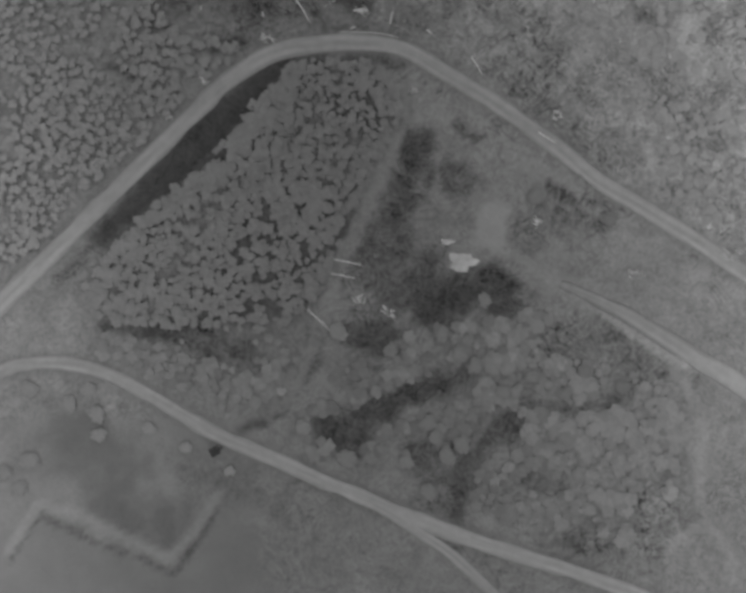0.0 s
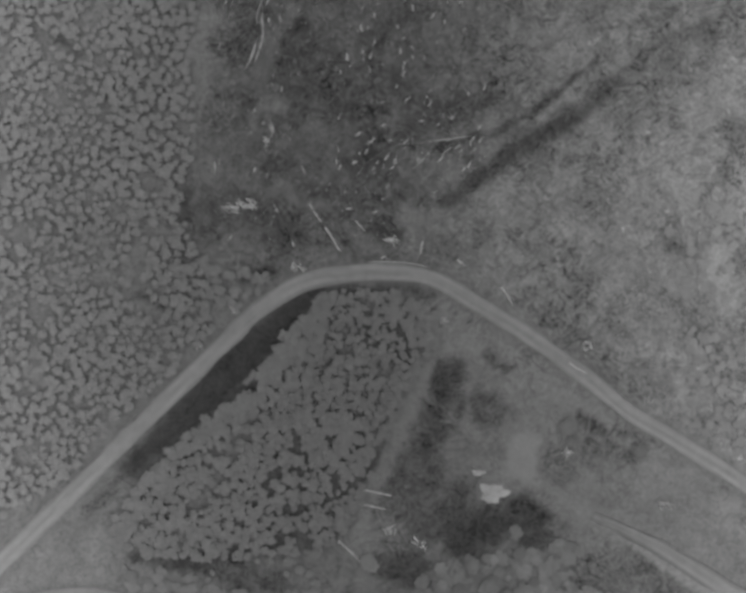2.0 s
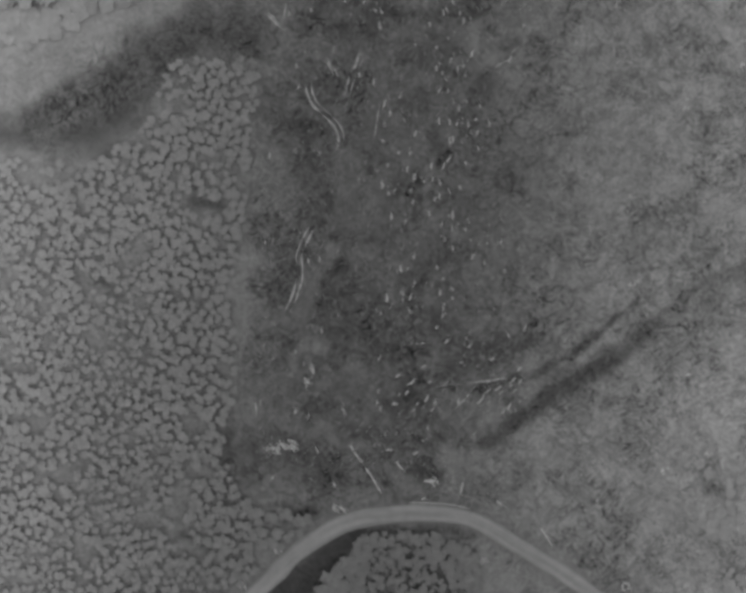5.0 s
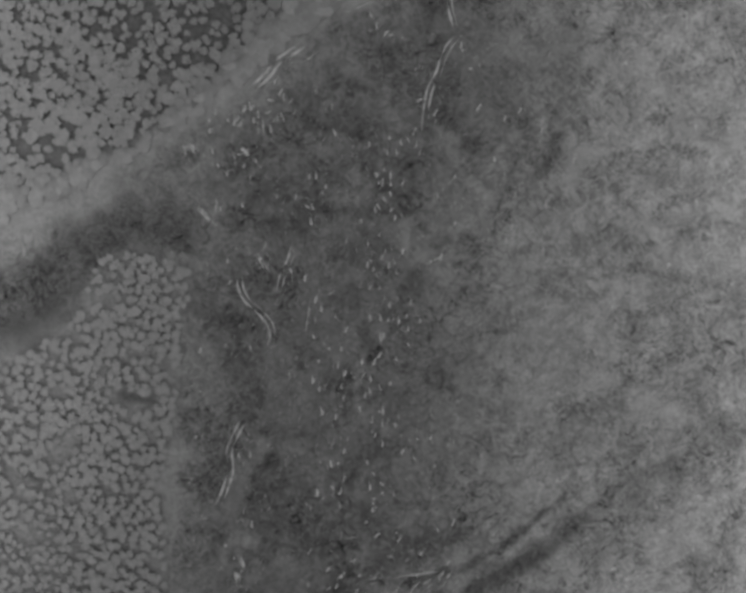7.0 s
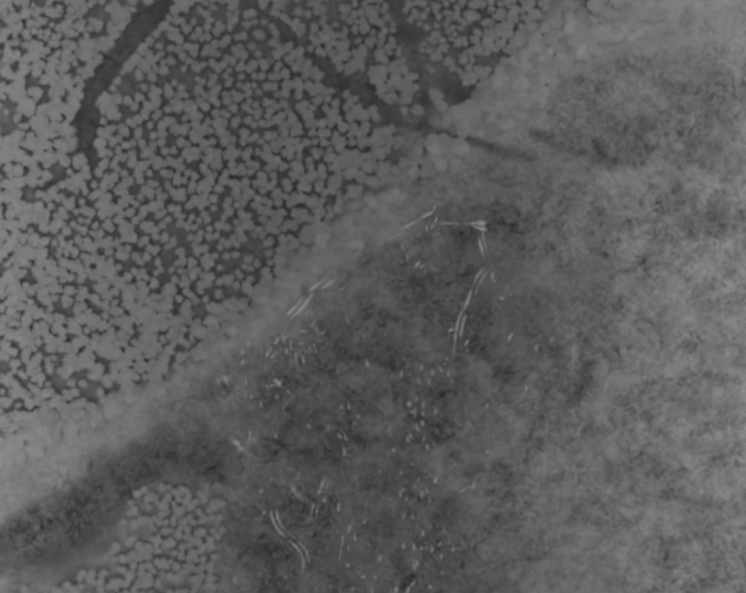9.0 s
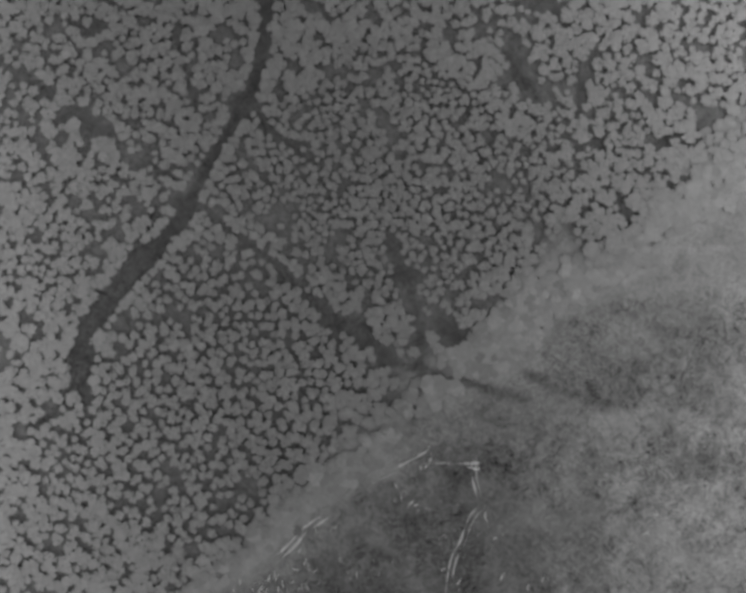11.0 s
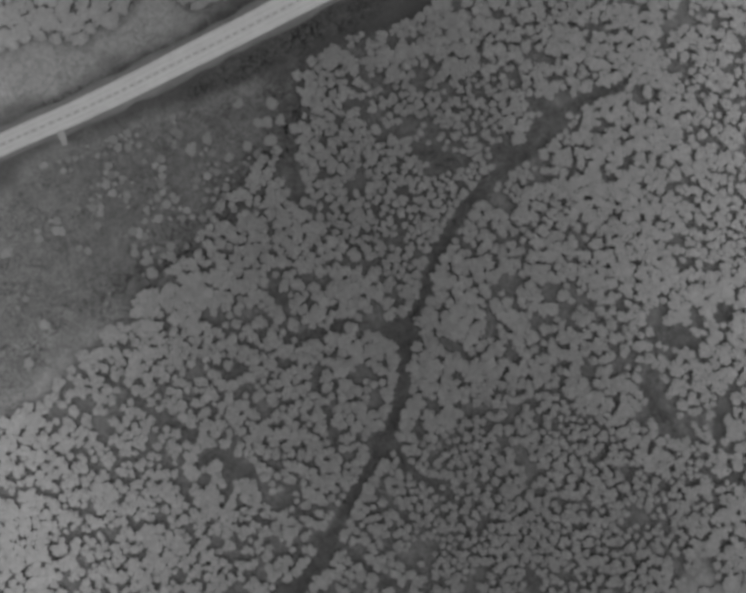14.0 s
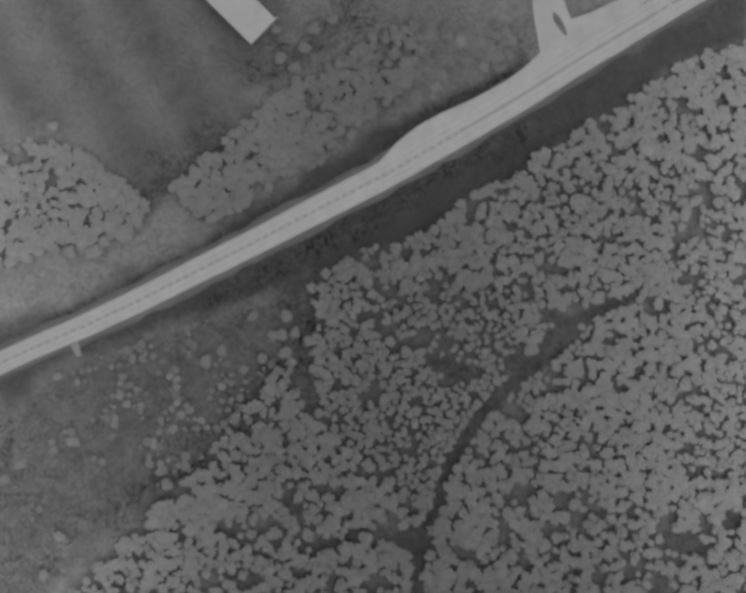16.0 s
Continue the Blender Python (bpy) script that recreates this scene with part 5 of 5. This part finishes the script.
def traffic_island(line):
    """A kerbed dark island in the mouth of the side road."""
    a, b = np.array(line[0]), np.array(line[1])
    ob = thing("traffic_island", *((a + b) / 2), 0.08, "narrow dark kerbed island in the road mouth", "traffic island", "", math.atan2(*(b - a)[::-1]))
    length = float(np.linalg.norm(b - a))
    for name, grow, h, mat in (("kerb", 0.12, 0.12, M_SHOULDER), ("surface", 0.0, 0.16, M_ISLAND)):
        bm = bmesh.new()
        pts = []
        for k in range(20):
            t = k * 2 * math.pi / 20
            pts.append(((length / 2 + grow) * math.cos(t), (0.55 + grow) * math.sin(t) * (1.2 - 0.3 * math.cos(t))))
        low = [bm.verts.new((x, y, 0)) for x, y in pts]
        top = [bm.verts.new((x * 0.98, y * 0.96, h)) for x, y in pts]
        bm.faces.new(top)
        for k in range(20):
            bm.faces.new((low[k], low[(k + 1) % 20], top[(k + 1) % 20], top[k]))
        me = bpy.data.meshes.new(name)
        bm.to_mesh(me)
        bm.free()
        me.materials.append(mat)
        part(name, me, ob)


M_ISLAND = plain("island_turf", 0.12, 0.2, 1.0, 6.0)
traffic_island([(-8.0, 463.1), (-5.0, 458.1)])
stub = tagged(strip("driveway", [(-119.1, 388.0), (-118.2, 386.3), (-117.4, 383.9)], [2.2, 2.0, 1.4], 0.05, M_GRAVEL, 71, 0.15), "short pale field entrance off the main road", "driveway", kind="structure")


# ---- building beyond the road ----
def building(corner, side, height, length):
    """A long low building with a pale flat roof, its gable end towards the field corner."""
    a, b = np.array(corner), np.array(side)
    u = (b - a) / np.linalg.norm(b - a)
    v = np.array((-u[1], u[0]))
    width = float(np.linalg.norm(b - a))
    c = (a + b) / 2 + v * length / 2
    ob = thing("building", c[0], c[1], -0.3, "long low building with a pale flat roof", "building", "", math.atan2(u[1], u[0]))

    def box(name, x0, x1, y0, y1, z0, z1, mat, bevel=0.03):
        bm = bmesh.new()
        bmesh.ops.create_cube(bm, size=1.0)
        for q in bm.verts:
            q.co = ((x0 + x1) / 2 + q.co.x * (x1 - x0), (y0 + y1) / 2 + q.co.y * (y1 - y0), (z0 + z1) / 2 + q.co.z * (z1 - z0))
        bmesh.ops.bevel(bm, geom=bm.edges[:], offset=bevel, segments=1, affect="EDGES")
        me = bpy.data.meshes.new(name)
        bm.to_mesh(me)
        bm.free()
        me.materials.append(mat)
        return part(name, me, ob)

    w, l = width / 2, length / 2
    box("wall", -w + 0.3, w - 0.3, -l + 0.3, -l + 0.6, 0, height, M_WALL)
    box("wall", -w + 0.3, w - 0.3, l - 0.6, l - 0.3, 0, height, M_WALL)
    box("wall", -w + 0.3, -w + 0.6, -l + 0.6, l - 0.6, 0, height, M_WALL)
    box("wall", w - 0.6, w - 0.3, -l + 0.6, l - 0.6, 0, height, M_WALL)
    box("roof", -w, w, -l, l, height + 0.003, height + 0.3, M_ROOF, 0.05)
    box("gutter", w - 0.02, w + 0.16, -l - 0.05, l + 0.05, height + 0.1, height + 0.24, M_SHOULDER)
    box("gutter", -w - 0.16, -w + 0.02, -l - 0.05, l + 0.05, height + 0.1, height + 0.24, M_SHOULDER)
    box("downpipe", w + 0.02, w + 0.7, -l - 0.02, -l + 0.3, height - 0.2, height + 0.1, M_ROOF)


M_WALL = plain("rendered_wall", 0.2, 0.15, 0.6, 5.0)
M_ROOF = plain("pale_roof_felt", 0.31, 0.06, 0.4, 4.0)
building(*[(-77.5, 454.9), (-71.9, 460.6)], 4.0, 26.0)


# ---- raised hide ----
def hunting_hide(x, y):
    """A small raised hide: four splayed legs, cabin, dark sheet roof and a ladder."""
    ob = thing("hunting_hide", x, y, -0.2, "small dark raised hide with a metal roof", "hide", "", 0.5)

    def hull(name, co, faces, mat):
        bm = bmesh.new()
        vs = [bm.verts.new(c) for c in co]
        for f in faces:
            bm.faces.new([vs[i] for i in f])
        bmesh.ops.recalc_face_normals(bm, faces=bm.faces[:])
        me = bpy.data.meshes.new(name)
        bm.to_mesh(me)
        bm.free()
        me.materials.append(mat)
        return part(name, me, ob)

    box = [(0, 1, 3, 2), (4, 6, 7, 5), (0, 4, 5, 1), (2, 3, 7, 6), (0, 2, 6, 4), (1, 5, 7, 3)]
    cube = lambda x0, x1, y0, y1, z0, z1: [(x, y, z) for x in (x0, x1) for y in (y0, y1) for z in (z0, z1)]
    for sx in (-1, 1):
        for sy in (-1, 1):
            hull("leg", [(sx * (0.75 - 0.2 * k) + i * 0.06, sy * (0.75 - 0.2 * k) + j * 0.06, 1.8 * k) for i in (-1, 1) for j in (-1, 1) for k in (0, 1)], box, M_DARK)
    hull("cabin", cube(-0.7, 0.7, -0.7, 0.7, 1.8, 3.1), box, M_DARK)
    hull("roof", [(-1.1, -1.0, 3.12), (-1.1, -1.0, 3.2), (-1.1, 1.0, 3.12), (-1.1, 1.0, 3.2), (1.1, -1.0, 3.35), (1.1, -1.0, 3.43), (1.1, 1.0, 3.35), (1.1, 1.0, 3.43)], box, M_DARK)
    for s in (-0.25, 0.25):
        hull("rail", [(0.75 + 1.0 * (1 - k) + i * 0.04, s + j * 0.04, 1.9 * k) for i in (-1, 1) for j in (-1, 1) for k in (0, 1)], box, M_DARK)
    for k in range(6):
        z = 0.2 + 0.3 * k
        hull("rung", cube(0.75 + 1.0 * (1 - z / 1.9) - 0.03, 0.75 + 1.0 * (1 - z / 1.9) + 0.03, -0.25, 0.25, z, z + 0.05), box, M_DARK)


(hx, hy), = [(-44.0, -26.8)]
hunting_hide(hx, hy)
